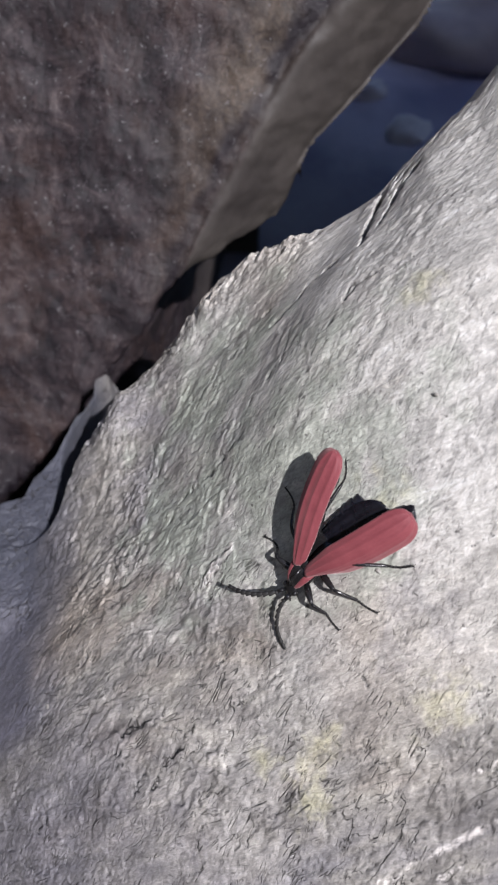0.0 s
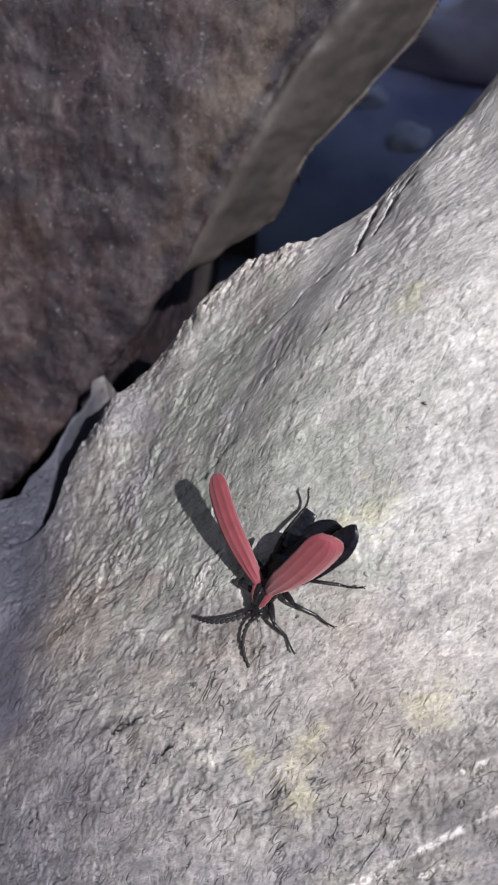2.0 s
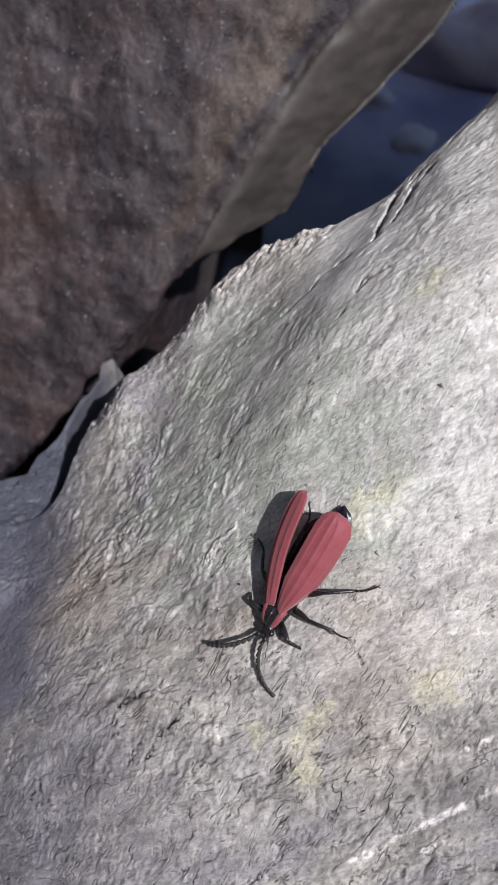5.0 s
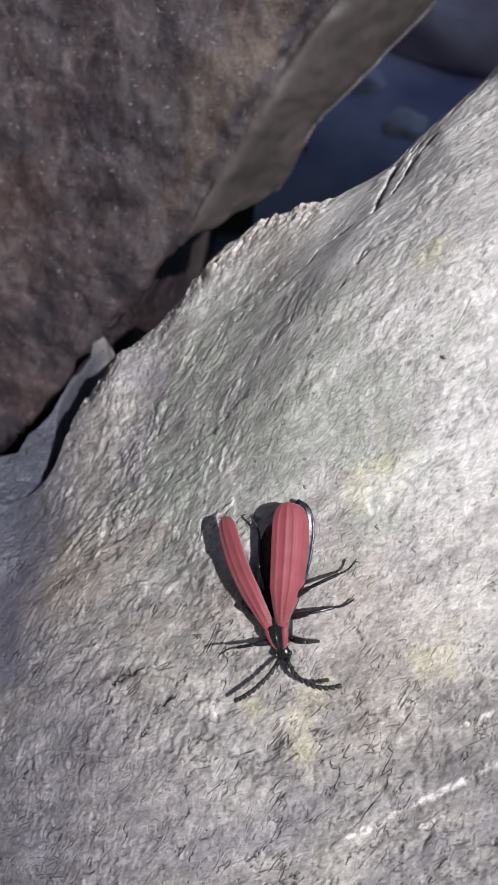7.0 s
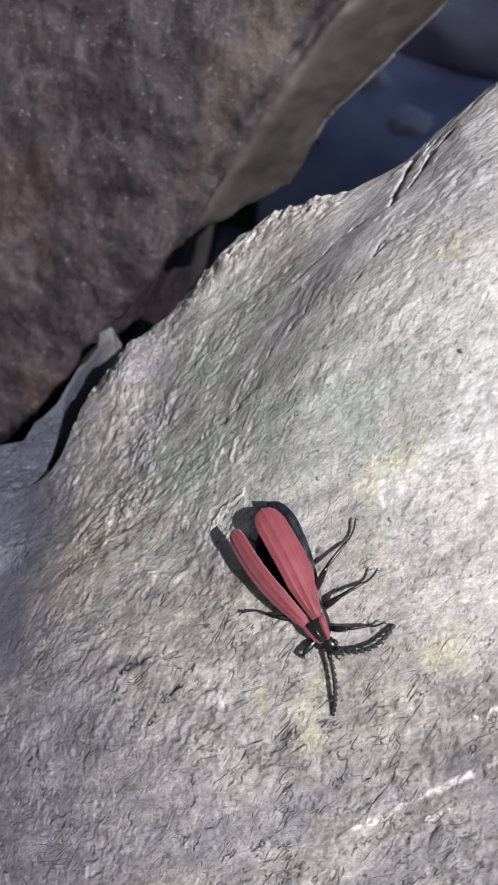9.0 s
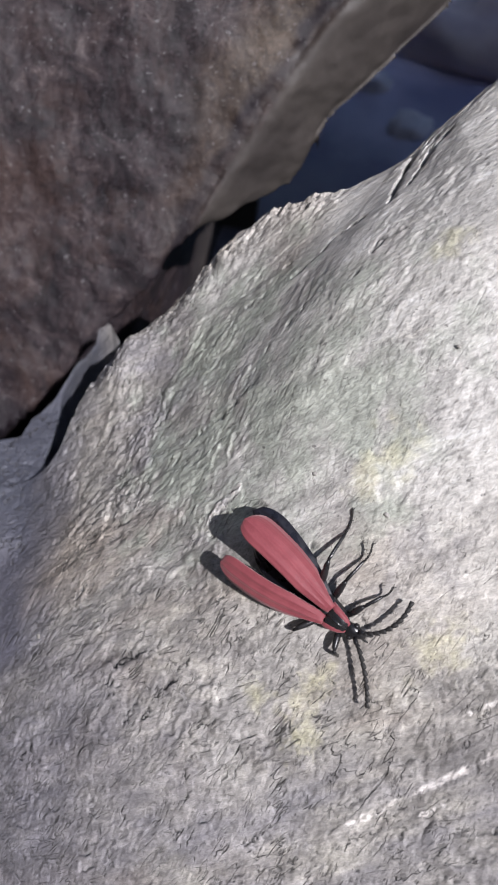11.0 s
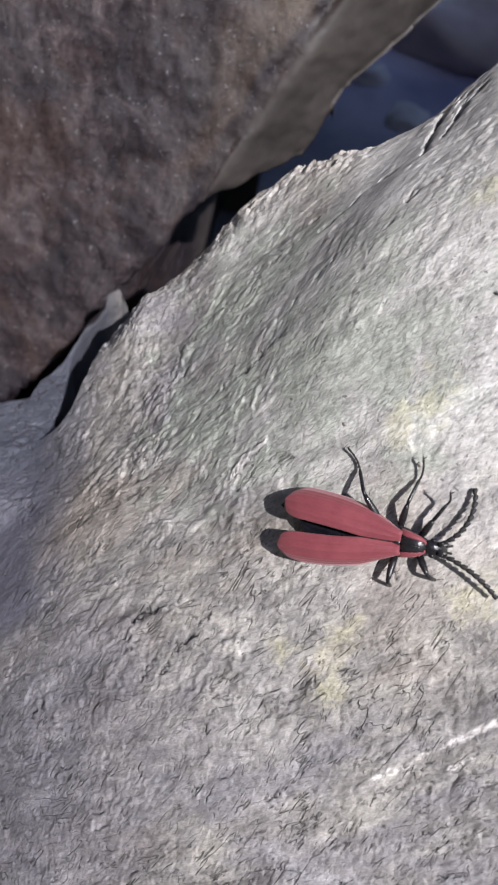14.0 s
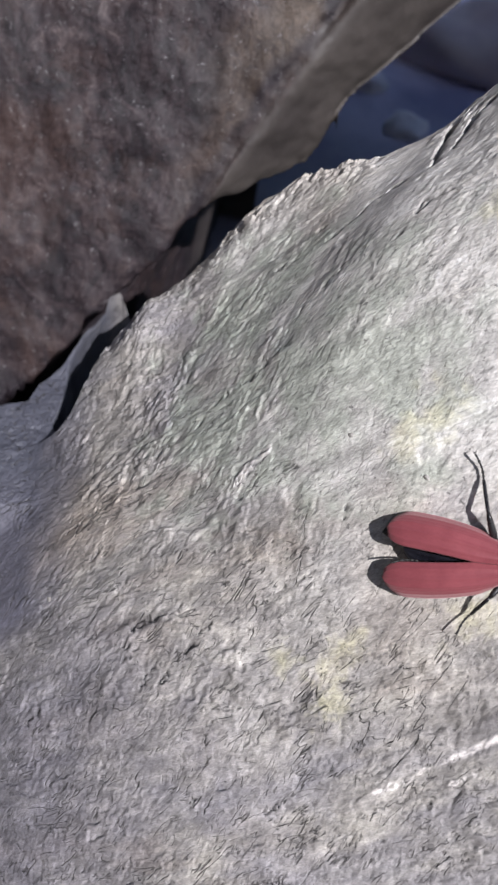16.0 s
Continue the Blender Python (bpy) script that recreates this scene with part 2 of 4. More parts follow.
def pale_rock_z(x, y):
    """Height of the pale boulder's smooth form over a place, in centimetres."""
    x, y = np.asarray(x, float), np.asarray(y, float)
    # beyond x 3.7 an unseen rise is added, to shade the ground behind
    bulge = 2.50 + 0.886 * x + 0.69 * y + 1.5 * np.maximum(x - 3.7, 0)
    for a, b, h in SWELLS:
        bulge = bulge + h * np.exp(-((x - a) ** 2 + (y - b) ** 2) / 2.25)
    past = y - np.interp(x, CREST_X, CREST_Y)
    bulge = bulge + np.interp(x, CREST_X, CREST_LIFT) * np.exp(-(past / 0.9) ** 2)
    fold = x - np.interp(y, [4.3, 5.6, 6.9], [0.0, 0.35, 1.05])
    bulge = bulge + 0.075 * np.exp(-(((fold - 0.12) / 0.36) ** 2)) * np.clip((y - 4.3) / 0.6, 0, 1) * np.clip((6.9 - y) / 0.6, 0, 1)
    lean = np.interp(y, [6.0, 6.56, 7.21, 7.82, 9.0], [-2.3, -2.03, -1.86, -1.66, -1.3])
    bulge = bulge - 3.5 * np.maximum(lean - x, 0) * np.clip((y - 6.1) / 0.5, 0, 1)
    over = np.maximum(past + 0.26, 0)
    bulge = bulge - np.where(over < 1.3, 1.25 * over**2, 2.1125 + 3.25 * (over - 1.3))
    # the shelf in the lee of the bulge, broken off along the cleft
    shelf = 4.2 + 0.16 * (x + 2) + 0.35 * np.maximum(y - 7.4, 0)
    edge = np.interp(x, [-9, -3.1, -2.83, -2.75, -2.52, -2.38, -2.24, -2.1, -1.85, -1.5], [6.7, 7.02, 7.1, 7.41, 7.72, 8.04, 8.37, 8.75, 9.05, 8.6])
    out = np.maximum(y - edge + 0.12, 0)
    shelf = shelf - 4.0 * out - 1.2 * np.maximum(-4.5 - x, 0) - 3.5 * np.maximum(x + 1.8, 0)
    shelf = shelf - 1.6 * np.maximum(5.3 - y, 0)
    brink = np.interp(y, [6.2, 6.57, 7.03, 7.67, 8.2, 8.59, 8.83, 9.2], [-2.3, -2.45, -2.40, -2.44, -2.27, -2.14, -1.97, -1.85])
    trench = np.clip((x - brink) / 0.12, 0, 1) * np.clip((y - 6.25) / 0.5, 0, 1)
    z = smooth_max(bulge, shelf - 2.4 * trench, 0.10)
    top = 30.0 - 0.25 * np.maximum(x - 22, 0) ** 2
    front = 2.2 * y + 15.0
    return smooth_min(smooth_min(z, top, 1.5), front, 0.8)


def seam_z(x):
    """Where the smooth flank of the dark boulder begins."""
    return np.interp(x, [-14, -3.0, -1.6, -0.75, -0.31, 0.0, 0.28, 0.56, 0.9, 1.22, 3.0, 6.0],
                     [-2.0, 2.0, 3.95, 5.78, 6.58, 7.06, 7.50, 7.91, 8.34, 8.70, 11.2, 15.7])


def dark_low(x):
    """The lower brink of the dark boulder's face."""
    return np.interp(x, [-14, -9, -6, -4.1, -3.1, -2.4, -2.1, -1.6, -1.23, -0.94, -0.5, -0.1, 0.36, 0.48, 0.6, 0.93, 1.29, 1.71, 2.16, 2.44, 2.84, 6.24],
                     [-0.5, -0.3, 0.4, 1.5, 2.42, 3.42, 3.83, 4.38, 4.98, 5.24, 5.38, 5.45, 5.52, 5.8, 6.15, 6.67, 7.02, 7.37, 7.78, 8.28, 9.2, 16.0])


def dark_rock_y(x, z):
    """How far back the dark boulder's face stands, in centimetres; 99 where there is none."""
    x, z = np.asarray(x, float), np.asarray(z, float)
    face = 7.71 - 0.148 * x + 0.41 * z
    low = dark_low(x)
    inside = (z - low) * 0.7
    under = np.maximum(seam_z(x) - z, 0)
    back = face + np.minimum(1.1, 0.62 * under * under / (under + 0.25))
    lip = np.clip(0.22 - inside, 0, 0.5)
    back = back + 1.6 * lip**2 + np.minimum(40 * np.maximum(-inside, 0), np.interp(x, [-1.9, -1.3, -0.7], [1.0, 3.0, 10.0]) + 60 * np.clip(x - 0.2, 0, 1.5))
    # the groove along the seam
    back = back + 0.07 * np.exp(-(((z - seam_z(x)) * 0.7 - 0.06) / 0.16) ** 2) * np.clip((x + 1.0) / 0.8, 0, 1)
    back = back + 0.03 * np.maximum(z - 14, 0) ** 2 + 0.035 * np.maximum(-x - 6, 0) ** 2
    return back
# ---- end of forms ----



# the pale boulder's own axes: x along its grain, z out of its face
GRAIN = Vector((0.756, -0.035, 0.65)).normalized()
OUT = Vector((-0.60, -0.40, 0.68))
OUT = (OUT - GRAIN * OUT.dot(GRAIN)).normalized()
SIDE = OUT.cross(GRAIN)
ROCK_AXES = Matrix((GRAIN, SIDE, OUT)).transposed().to_4x4()
ROCK_AXES.translation = Vector((0.2, 4.2, 6.3))

CRACKS = [  # depth, width and the line over the ground
    (0.06, 0.014, [(-0.44, 4.40), (-0.38, 4.53), (-0.19, 4.55)]),
    (0.05, 0.012, [(-0.35, 4.40), (-0.26, 4.47), (-0.16, 4.50)]),
    (0.05, 0.013, [(-1.12, 3.26), (-1.21, 3.37), (-1.12, 3.51), (-0.93, 3.53)]),
    (0.06, 0.014, [(-0.66, 3.24), (-0.56, 3.36), (-0.37, 3.44)]),
    (0.05, 0.012, [(-0.84, 3.04), (-0.74, 3.18)]),
    (0.05, 0.012, [(0.44, 3.78), (0.46, 3.84), (0.47, 3.90)]),
    (0.05, 0.012, [(-2.15, 3.01), (-1.90, 3.12)]),
    (0.04, 0.011, [(0.11, 2.11), (0.27, 2.17)]),
    (0.14, 0.030, [(1.17, 6.97), (1.04, 6.67), (0.95, 6.35)]),
    (0.10, 0.022, [(1.43, 6.92), (1.25, 6.78), (1.10, 6.47)]),
    (0.07, 0.018, [(0.77, 6.39), (0.54, 6.47), (0.43, 6.35), (0.19, 6.30)]),
    (0.08, 0.020, [(0.99, 5.77), (0.85, 5.80), (0.77, 5.72)]),
    (0.035, 0.014, [(0.67, 5.60), (0.51, 5.46), (0.44, 5.24), (0.35, 5.04), (0.52, 4.77)]),
    (0.045, 0.014, [(-0.07, 5.38), (-0.38, 5.32), (-0.66, 5.35), (-0.83, 5.18)]),
    (0.05, 0.016, [(-0.26, 4.57), (-0.36, 4.44), (-0.42, 4.36), (-0.35, 4.28)]),
    (0.03, 0.010, [(-1.63, 4.79), (-1.95, 4.66)]),
    (0.03, 0.010, [(-1.55, 4.32), (-1.66, 4.18)]),
    (0.035, 0.012, [(-1.12, 3.49), (-1.18, 3.28)]),
    (0.035, 0.012, [(-0.89, 3.21), (-1.03, 2.98)]),
    (0.035, 0.012, [(-0.49, 3.37), (-0.64, 3.24)]),
    (0.03, 0.012, [(0.44, 3.43), (0.47, 3.51), (0.66, 3.55)]),
    (0.03, 0.012, [(0.79, 3.45), (0.91, 3.29)]),
    (0.045, 0.014, [(0.19, 6.58), (-0.02, 6.39), (-0.27, 6.42)]),
    (0.035, 0.012, [(0.30, 5.74), (0.03, 5.66), (-0.07, 5.49)]),
]
VEINS = [  # half width and the line over the ground
    (0.030, [(2.3, 2.46), (1.89, 2.41), (1.60, 2.36), (1.39, 2.30), (1.18, 2.25)]),
    (0.022, [(1.18, 2.25), (1.12, 2.20), (0.78, 2.13)]),
    (0.014, [(1.57, 2.20), (1.38, 2.15)]),
    (0.012, [(1.86, 2.71), (1.65, 2.67)]),
]
YELLOW = [(0.42, 2.93, 0.17), (1.41, 3.05, 0.20), (1.01, 4.18, 0.20), (0.83, 4.14, 0.16), (0.50, 2.72, 0.15), (0.10, 3.05, 0.12), (0.62, 3.05, 0.10), (1.3, 5.3, 0.15)]
GREEN = [(-0.41, 6.16, 0.8), (0.30, 4.85, 1.0), (0.75, 4.45, 0.6), (-0.5, 5.2, 0.9)]
# small real patches; the wide ones at the lower left paint haze
BLUE = [(1.21, 3.68, 0.22), (1.08, 3.46, 0.18), (-0.2, 5.4, 0.25), (1.45, 3.45, 0.2), (-1.9, 2.4, 1.0), (-1.6, 3.2, 0.9), (-0.9, 2.3, 0.8), (0.4, 2.3, 0.3)]


def line_distance(x, y, z, line):
    """How far points lie from a line that is given over the ground, in space."""
    best = np.full(x.shape, 9.0)
    line = [(a, b, float(pale_rock_z(a, b))) for a, b in line]
    for p, q in zip(line, line[1:]):
        d = np.subtract(q, p)
        f = np.clip(((x - p[0]) * d[0] + (y - p[1]) * d[1] + (z - p[2]) * d[2]) / (d @ d), 0, 1)
        best = np.minimum(best, np.sqrt((x - p[0] - f * d[0]) ** 2 + (y - p[1] - f * d[1]) ** 2 + (z - p[2] - f * d[2]) ** 2))
    return best


def spots(x, y, z, places, size):
    """Ragged stains round some places."""
    ragged = octaves(x * size, y * size, z * size, 4, 77, 0.6)
    best = np.zeros(x.shape)
    for a, b, r in places:
        off = np.sqrt((x - a) ** 2 + (y - b) ** 2 + 0.4 * (z - float(pale_rock_z(a, b))) ** 2) / r
        best = np.maximum(best, np.clip(1.15 - off + 0.75 * ragged, 0, 1))
    return best


def flakes(x, y, z):
    """Relief of the pale boulder, out of its face: lumps, lapping scales, creases and grit, in centimetres; and how
    dark its creases are painted.
    """
    p = np.stack([x - 0.2, y - 4.2, z - 6.3])
    a, b, c = (np.tensordot(np.array(v), p, 1) for v in (GRAIN, SIDE, OUT))
    wa, wb = 0.10 * octaves(a * 1.3, b * 1.3, c * 1.3, 2, 5), 0.10 * octaves(a * 1.3, b * 1.3, c * 1.3, 2, 6)
    ta, tb = a + wa, b + wb + 0.015 * rough(a * 11, b * 11, c * 11, 9)
    lumps = 0.048 * octaves(a * 0.8, b * 1.3, c * 1.3, 4, 11)
    patch = np.clip(0.65 + 0.9 * rough(a * 1.7, b * 1.7, c * 1.7, 19), 0.25, 1.2)
    chips = 0
    for n, (f, long, size) in enumerate(((4.6, 1.5, 0.016), (8.5, 1.4, 0.016), (14.0, 1.4, 0.012), (24.0, 1.4, 0.006))):
        lean = 0.52 + 0.30 * (-1) ** n
        along, across = ta * math.cos(lean) + tb * math.sin(lean), tb * math.cos(lean) - ta * math.sin(lean)
        chips = chips + size * patch * np.abs(rough(along * f / long + 3.7 * n, across * f, c * f, 41 + n))
    edge = octaves(ta * 2.2, tb * 4.4, c * 4.4, 3, 23, 0.55)
    chips = chips + 0.010 * np.tanh(edge * 14) * patch
    for n, (f, step) in enumerate(((5.0, 0.013), (8.5, 0.011), (14.0, 0.008), (22.0, 0.005))):
        lean = 0.79 - 0.16 * n
        along, across = ta * math.cos(lean) + tb * math.sin(lean), tb * math.cos(lean) - ta * math.sin(lean)
        plate = rough(along * f / 1.6, across * f, c * f, 101 + n) + 0.30 * rough(along * f * 1.5, across * f * 2.3, c * f * 2.3, 111 + n)
        sharp = np.clip(0.3 + 1.4 * rough(a * 1.1 + 5 * n, b * 1.1, c * 1.1, 131 + n), 0, 1.3)
        chips = chips + step * np.clip((y - 2.4) / 2.2, 0.35, 1) * patch * sharp * np.tanh(16 * plate)
    crease, crack_dark = 0, np.zeros(x.shape)
    for fa, fb, seed, deep, thin, often in ((1.7, 4.2, 51, 0.016, 0.022, 0.20), (3.6, 9.0, 61, 0.014, 0.032, 0.12), (7.5, 17.0, 67, 0.010, 0.055, -0.05)):
        line = np.exp(-(((rough(ta * fa, tb * fb, c * fb, seed) + 0.45 * rough(ta * fa * 2.7, tb * fb * 2.7, c * fb * 2.7, seed + 3)) / thin) ** 2))
        where = np.clip((rough(a * fa * 1.3 + 9, b * fa * 1.3, c * fa * 1.3, seed + 1) - often) * 4, 0, 1)
        crease = crease - deep * line * where
        crack_dark = np.maximum(crack_dark, (0.6 if deep > 0.012 else 0.5) * line * where)
    grit = (0.0030 + 0.0022 * np.clip((4.2 - y) / 1.2, 0, 1)) * octaves(a * 20, b * 32, c * 32, 3, 3, 0.65)
    return lumps + chips + crease + grit, crack_dark


def build_pale_rock():
    xs = spaced(-10, -2.9, 2.7, 34, 0.0105, 1.14, 1.2)
    ys = spaced(-7, 1.5, 9.2, 18, 0.0115, 1.14, 0.8)
    x, y = np.meshgrid(xs, ys)
    z = pale_rock_z(x, y)
    relief, crack_dark = flakes(x, y, z)
    wave = 0.03 * octaves(x * 8, y * 8, z * 8, 4, 15, 0.65)
    broken = octaves(x * 14, y * 14, z * 14, 3, 29)
    for deep, wide, line in CRACKS:
        gate = 1.0 if wide > 0.017 else np.clip(0.6 + 1.6 * broken, 0, 1)
        off = line_distance(x, y, z, line) + wave
        relief = relief - deep * np.exp(-((off / wide) ** 2)) * gate
        # cracks darkened in the colour; near the crest this is cast shade
        crack_dark = np.maximum(crack_dark, 0.9 * np.exp(-((off / (1.15 * wide)) ** 2)) * gate)
    vein = np.zeros(x.shape)
    for wide, line in VEINS:
        vein = np.maximum(vein, np.clip(1.3 - np.abs(line_distance(x, y, z, line) + 0.9 * wave) / (0.6 * wide) + 0.8 * broken, 0, 1))
    scar = np.clip(1.25 - np.abs(line_distance(x, y, z, [(-0.40, 4.40), (-0.32, 4.49), (-0.17, 4.53)]) + 1.2 * wave) / 0.05 + 0.7 * broken, 0, 1)
    relief = relief + 0.03 * scar
    vein = np.maximum(0.62 * vein, 0.5 * scar)
    cloud = octaves(x * 0.9, y * 0.9, z * 0.9, 4, 37, 0.55)
    # brightness of the right side and middle, painted as a paler tone
    lit_tone = np.clip(0.40 + 0.50 * np.exp(-((x - 0.8) ** 2 + (y - 5.1) ** 2) / 1.3) - 0.26 * np.clip(3.9 - y, 0, 1.5) * np.clip(x + 0.2, 0, 1.7) + 0.20 * (x - 0.3) + 0.13 * (z - 6.5) + 0.30 * cloud, 0, 0.76)
    # the lee of the bulge, where shade is painted into the colour
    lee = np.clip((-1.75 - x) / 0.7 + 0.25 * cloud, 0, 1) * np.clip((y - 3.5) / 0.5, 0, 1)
    lit_tone = lit_tone * (1 - lee)
    crest = np.exp(-(((y - np.interp(x, CREST_X, CREST_Y) - 0.15) / 0.4) ** 2))
    relief = relief * (0.86 - 0.68 * lit_tone) * (1 + 0.6 * crest) * (1 - 0.65 * lee)
    out = z + relief / OUT.z
    out = np.maximum(out, -0.6)
    gone = out <= -0.6
    keep = ~(gone[:-1, :-1] & gone[1:, :-1] & gone[:-1, 1:] & gone[1:, 1:])
    points = np.stack([x - 0.2, y - 4.2, out - 6.3], -1) @ np.stack([np.array(v) for v in (GRAIN, SIDE, OUT)], 1)
    mesh = grid_mesh("boulder", points, keep)
    # third channel of the second set adds painted shelf shade and lower-left haze
    for name, channels in (("marks", (vein, lit_tone, crack_dark)), ("stains", (0.36 * spots(x, y, z, YELLOW, 6.0), 0.58 * spots(x, y, z, GREEN, 2.5), np.maximum(np.maximum(0.3 * spots(x, y, z, BLUE, 5.0), 0.95 * lee), 0.65 * np.clip((-0.1 - x) / 1.6 + 0.3 * cloud, 0, 1) * np.clip((4.2 - y) / 1.2, 0, 1))))):
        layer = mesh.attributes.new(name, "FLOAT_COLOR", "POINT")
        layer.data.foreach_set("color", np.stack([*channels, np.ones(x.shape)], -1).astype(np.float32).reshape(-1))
    # the shelf's shade, painted as a thin slate-grey layer of colour
    mesh.attributes.new("shelf_shade", "FLOAT", "POINT").data.foreach_set("value", (0.85 * np.maximum(lee, np.clip((-1.95 - x) / 0.2, 0, 1) * np.clip((y - 6.4) / 0.4, 0, 1)) * np.clip(0.6 + (y - 5.2) / 1.6 + 0.3 * cloud, 0, 1)).astype(np.float32).reshape(-1))
    ob = new("boulder", mesh)
    ob.matrix_basis = in_metres(ROCK_AXES)
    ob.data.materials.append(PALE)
    return tagged(ob, "pale grey weathered boulder with flaky grain, cracks and yellow stains", "rock")


def build_dark_rock():
    xs = spaced(-12, -3.8, 3.7, 9, 0.03)
    zs = spaced(-0.5, 3.0, 12.0, 22, 0.03)
    x, z = np.meshgrid(xs, zs)
    y = dark_rock_y(x + 0.07 * octaves(x * 1.3, 0 * x, z * 1.3, 3, 81), z + 0.10 * octaves(x * 1.1, 0 * x + 5, z * 1.1, 3, 85))
    rise = np.where(z < seam_z(x), 0.25, 1.0)
    y = y + rise * 0.11 * octaves(x * 0.6, y * 0.6, z * 0.6, 4, 60, 0.42) + rise * 0.010 * octaves(x * 6, y * 4, z * 4, 3, 71)
    middle = 7.71 - 0.148 * x + 0.41 * z + 0.9 + 1.2 * np.clip((z - dark_low(x)) * 0.7, 0, 5) + 14 * np.clip((0.7 - x) / 0.5, 0, 1)
    back = np.maximum(2 * middle - y, middle)[::-1]
    y, points = np.minimum(y, middle), None
    gone = y >= middle
    keep = ~(gone[:-1, :-1] & gone[1:, :-1] & gone[:-1, 1:] & gone[1:, 1:])
    points = np.concatenate([np.stack([x, y, z], -1), np.stack([x[::-1], back, z[::-1]], -1)], 0)
    bridge = np.zeros((1, keep.shape[1]), bool)
    ob = new("boulder", grid_mesh("boulder", points, np.concatenate([keep, bridge, keep[::-1]], 0)))
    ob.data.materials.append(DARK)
    near = (points[..., 2] - seam_z(points[..., 0])) * 0.6
    tan = np.clip(1.1 - np.abs(near - 0.55) / 0.75 + 0.5 * octaves(points[..., 0] * 0.9, points[..., 1] * 0.9, points[..., 2] * 0.9, 4, 91, 0.6), 0, 0.8) * np.clip((points[..., 0] + 1.6) / 1.4, 0, 1)
    ob.data.attributes.new("tan", "FLOAT", "POINT").data.foreach_set("value", tan.reshape(-1).astype(np.float32))
    px, py, pz = points[..., 0], points[..., 1], points[..., 2]
    ragged = octaves(px * 1.5, py * 1.5, pz * 1.5, 4, 33, 0.6)
    flank = np.clip(0.5 + (seam_z(px) - pz + 0.14 * ragged) / 0.22, 0, 1) * np.clip((px + 1.2 + 0.3 * ragged) / 0.4, 0, 1)
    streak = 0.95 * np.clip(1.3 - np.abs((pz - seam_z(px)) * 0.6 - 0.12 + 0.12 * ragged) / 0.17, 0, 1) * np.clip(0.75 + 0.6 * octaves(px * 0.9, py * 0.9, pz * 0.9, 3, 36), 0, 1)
    for name, values in (("flank", flank), ("streak", streak)):
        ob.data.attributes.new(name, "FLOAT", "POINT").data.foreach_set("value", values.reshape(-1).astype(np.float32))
    return tagged(ob, "dark brown speckled boulder with a smooth lower flank", "rock")


def build_ground():
    xs = spaced(-300, -8, 8, 300, 0.5, 1.3, 60)
    ys = spaced(-300, 5, 45, 300, 0.5, 1.3, 60)
    x, y = np.meshgrid(xs, ys)
    z = 0.25 * octaves(x * 0.12, y * 0.12, 0 * x, 4, 90, 0.4) - 0.2
    ob = new("ground", grid_mesh("ground", np.stack([x, y, z], -1)))
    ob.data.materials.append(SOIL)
    # the patch behind the cleft where skylight is painted in
    skylit = np.clip(1.25 - np.sqrt(((x - 9) / 18) ** 2 + ((y - 36) / 20) ** 2) + 0.3 * octaves(x * 0.05, y * 0.05, 0 * x, 3, 17), 0, 1)
    ob.data.attributes.new("skylit", "FLOAT", "POINT").data.foreach_set("value", skylit.reshape(-1).astype(np.float32))
    return tagged(ob, "earth and grit between the boulders, painted pale bluish for skylight", "ground", kind="structure")


def build_sky_screen():
    """An unseen bank of dark earth round the hollow, beside and behind the boulders, added to block skylight."""
    turns = np.radians(np.arange(52, 309, 2.0))
    rise = np.interp(np.degrees(turns), [52, 70, 112, 130, 172, 190, 225, 300, 308], [10, 62, 66, 32, 32, 48, 68, 68, 10])
    turns, s = np.meshgrid(turns, np.linspace(0, 1, 40))
    high = 95 * np.tan(np.radians(rise))[None, :] * np.where(s < 0.55, np.sin(np.clip(s / 0.55, 0, 1) * math.pi / 2) ** 1.3, np.cos(np.clip((s - 0.55) / 0.45, 0, 1) * math.pi / 2))
    reach = 48 + 160 * s
    x, y = reach * np.sin(turns), reach * np.cos(turns)
    lumps = octaves(x * 0.05, y * 0.05, high * 0.05, 5, 23, 0.55)
    z = high * (1 + 0.08 * lumps) + 2.5 * lumps * np.sin(s * math.pi) - 1.5
    ob = new("bank", grid_mesh("bank", np.stack([x, y, z], -1)[:, ::-1]))
    ob.data.materials.append(far_stone("sky_screen_earth", (0.045, 0.037, 0.028), (0.11, 0.092, 0.07)))
    return tagged(ob, "unseen screen of dark bare earth, added round the boulders to block skylight", "bank", kind="structure")


pale_rock = build_pale_rock()
dark_rock = build_dark_rock()
ground = build_ground()
# out of view, added only to keep skylight off the boulders
bank = build_sky_screen()


def stone_form(size, seed, squash=(1.0, 1.0, 0.7), count=3):
    """A worn lump of stone, in centimetres, that sits on z = 0."""
    bm = bmesh.new()
    bmesh.ops.create_icosphere(bm, subdivisions=count, radius=1.0)
    p = np.array([v.co for v in bm.verts])
    swell = 1 + 0.28 * octaves(p[:, 0] * 1.1 + seed, p[:, 1] * 1.1, p[:, 2] * 1.1, 3, seed)
    for v, k in zip(bm.verts, swell):
        v.co = Vector((v.co.x * squash[0], v.co.y * squash[1], v.co.z * squash[2] + 0.5 * squash[2])) * (float(k) * size * CM)
    mesh = bpy.data.meshes.new("stone")
    for face in bm.faces:
        face.smooth = True
    bm.to_mesh(mesh)
    bm.free()
    return mesh


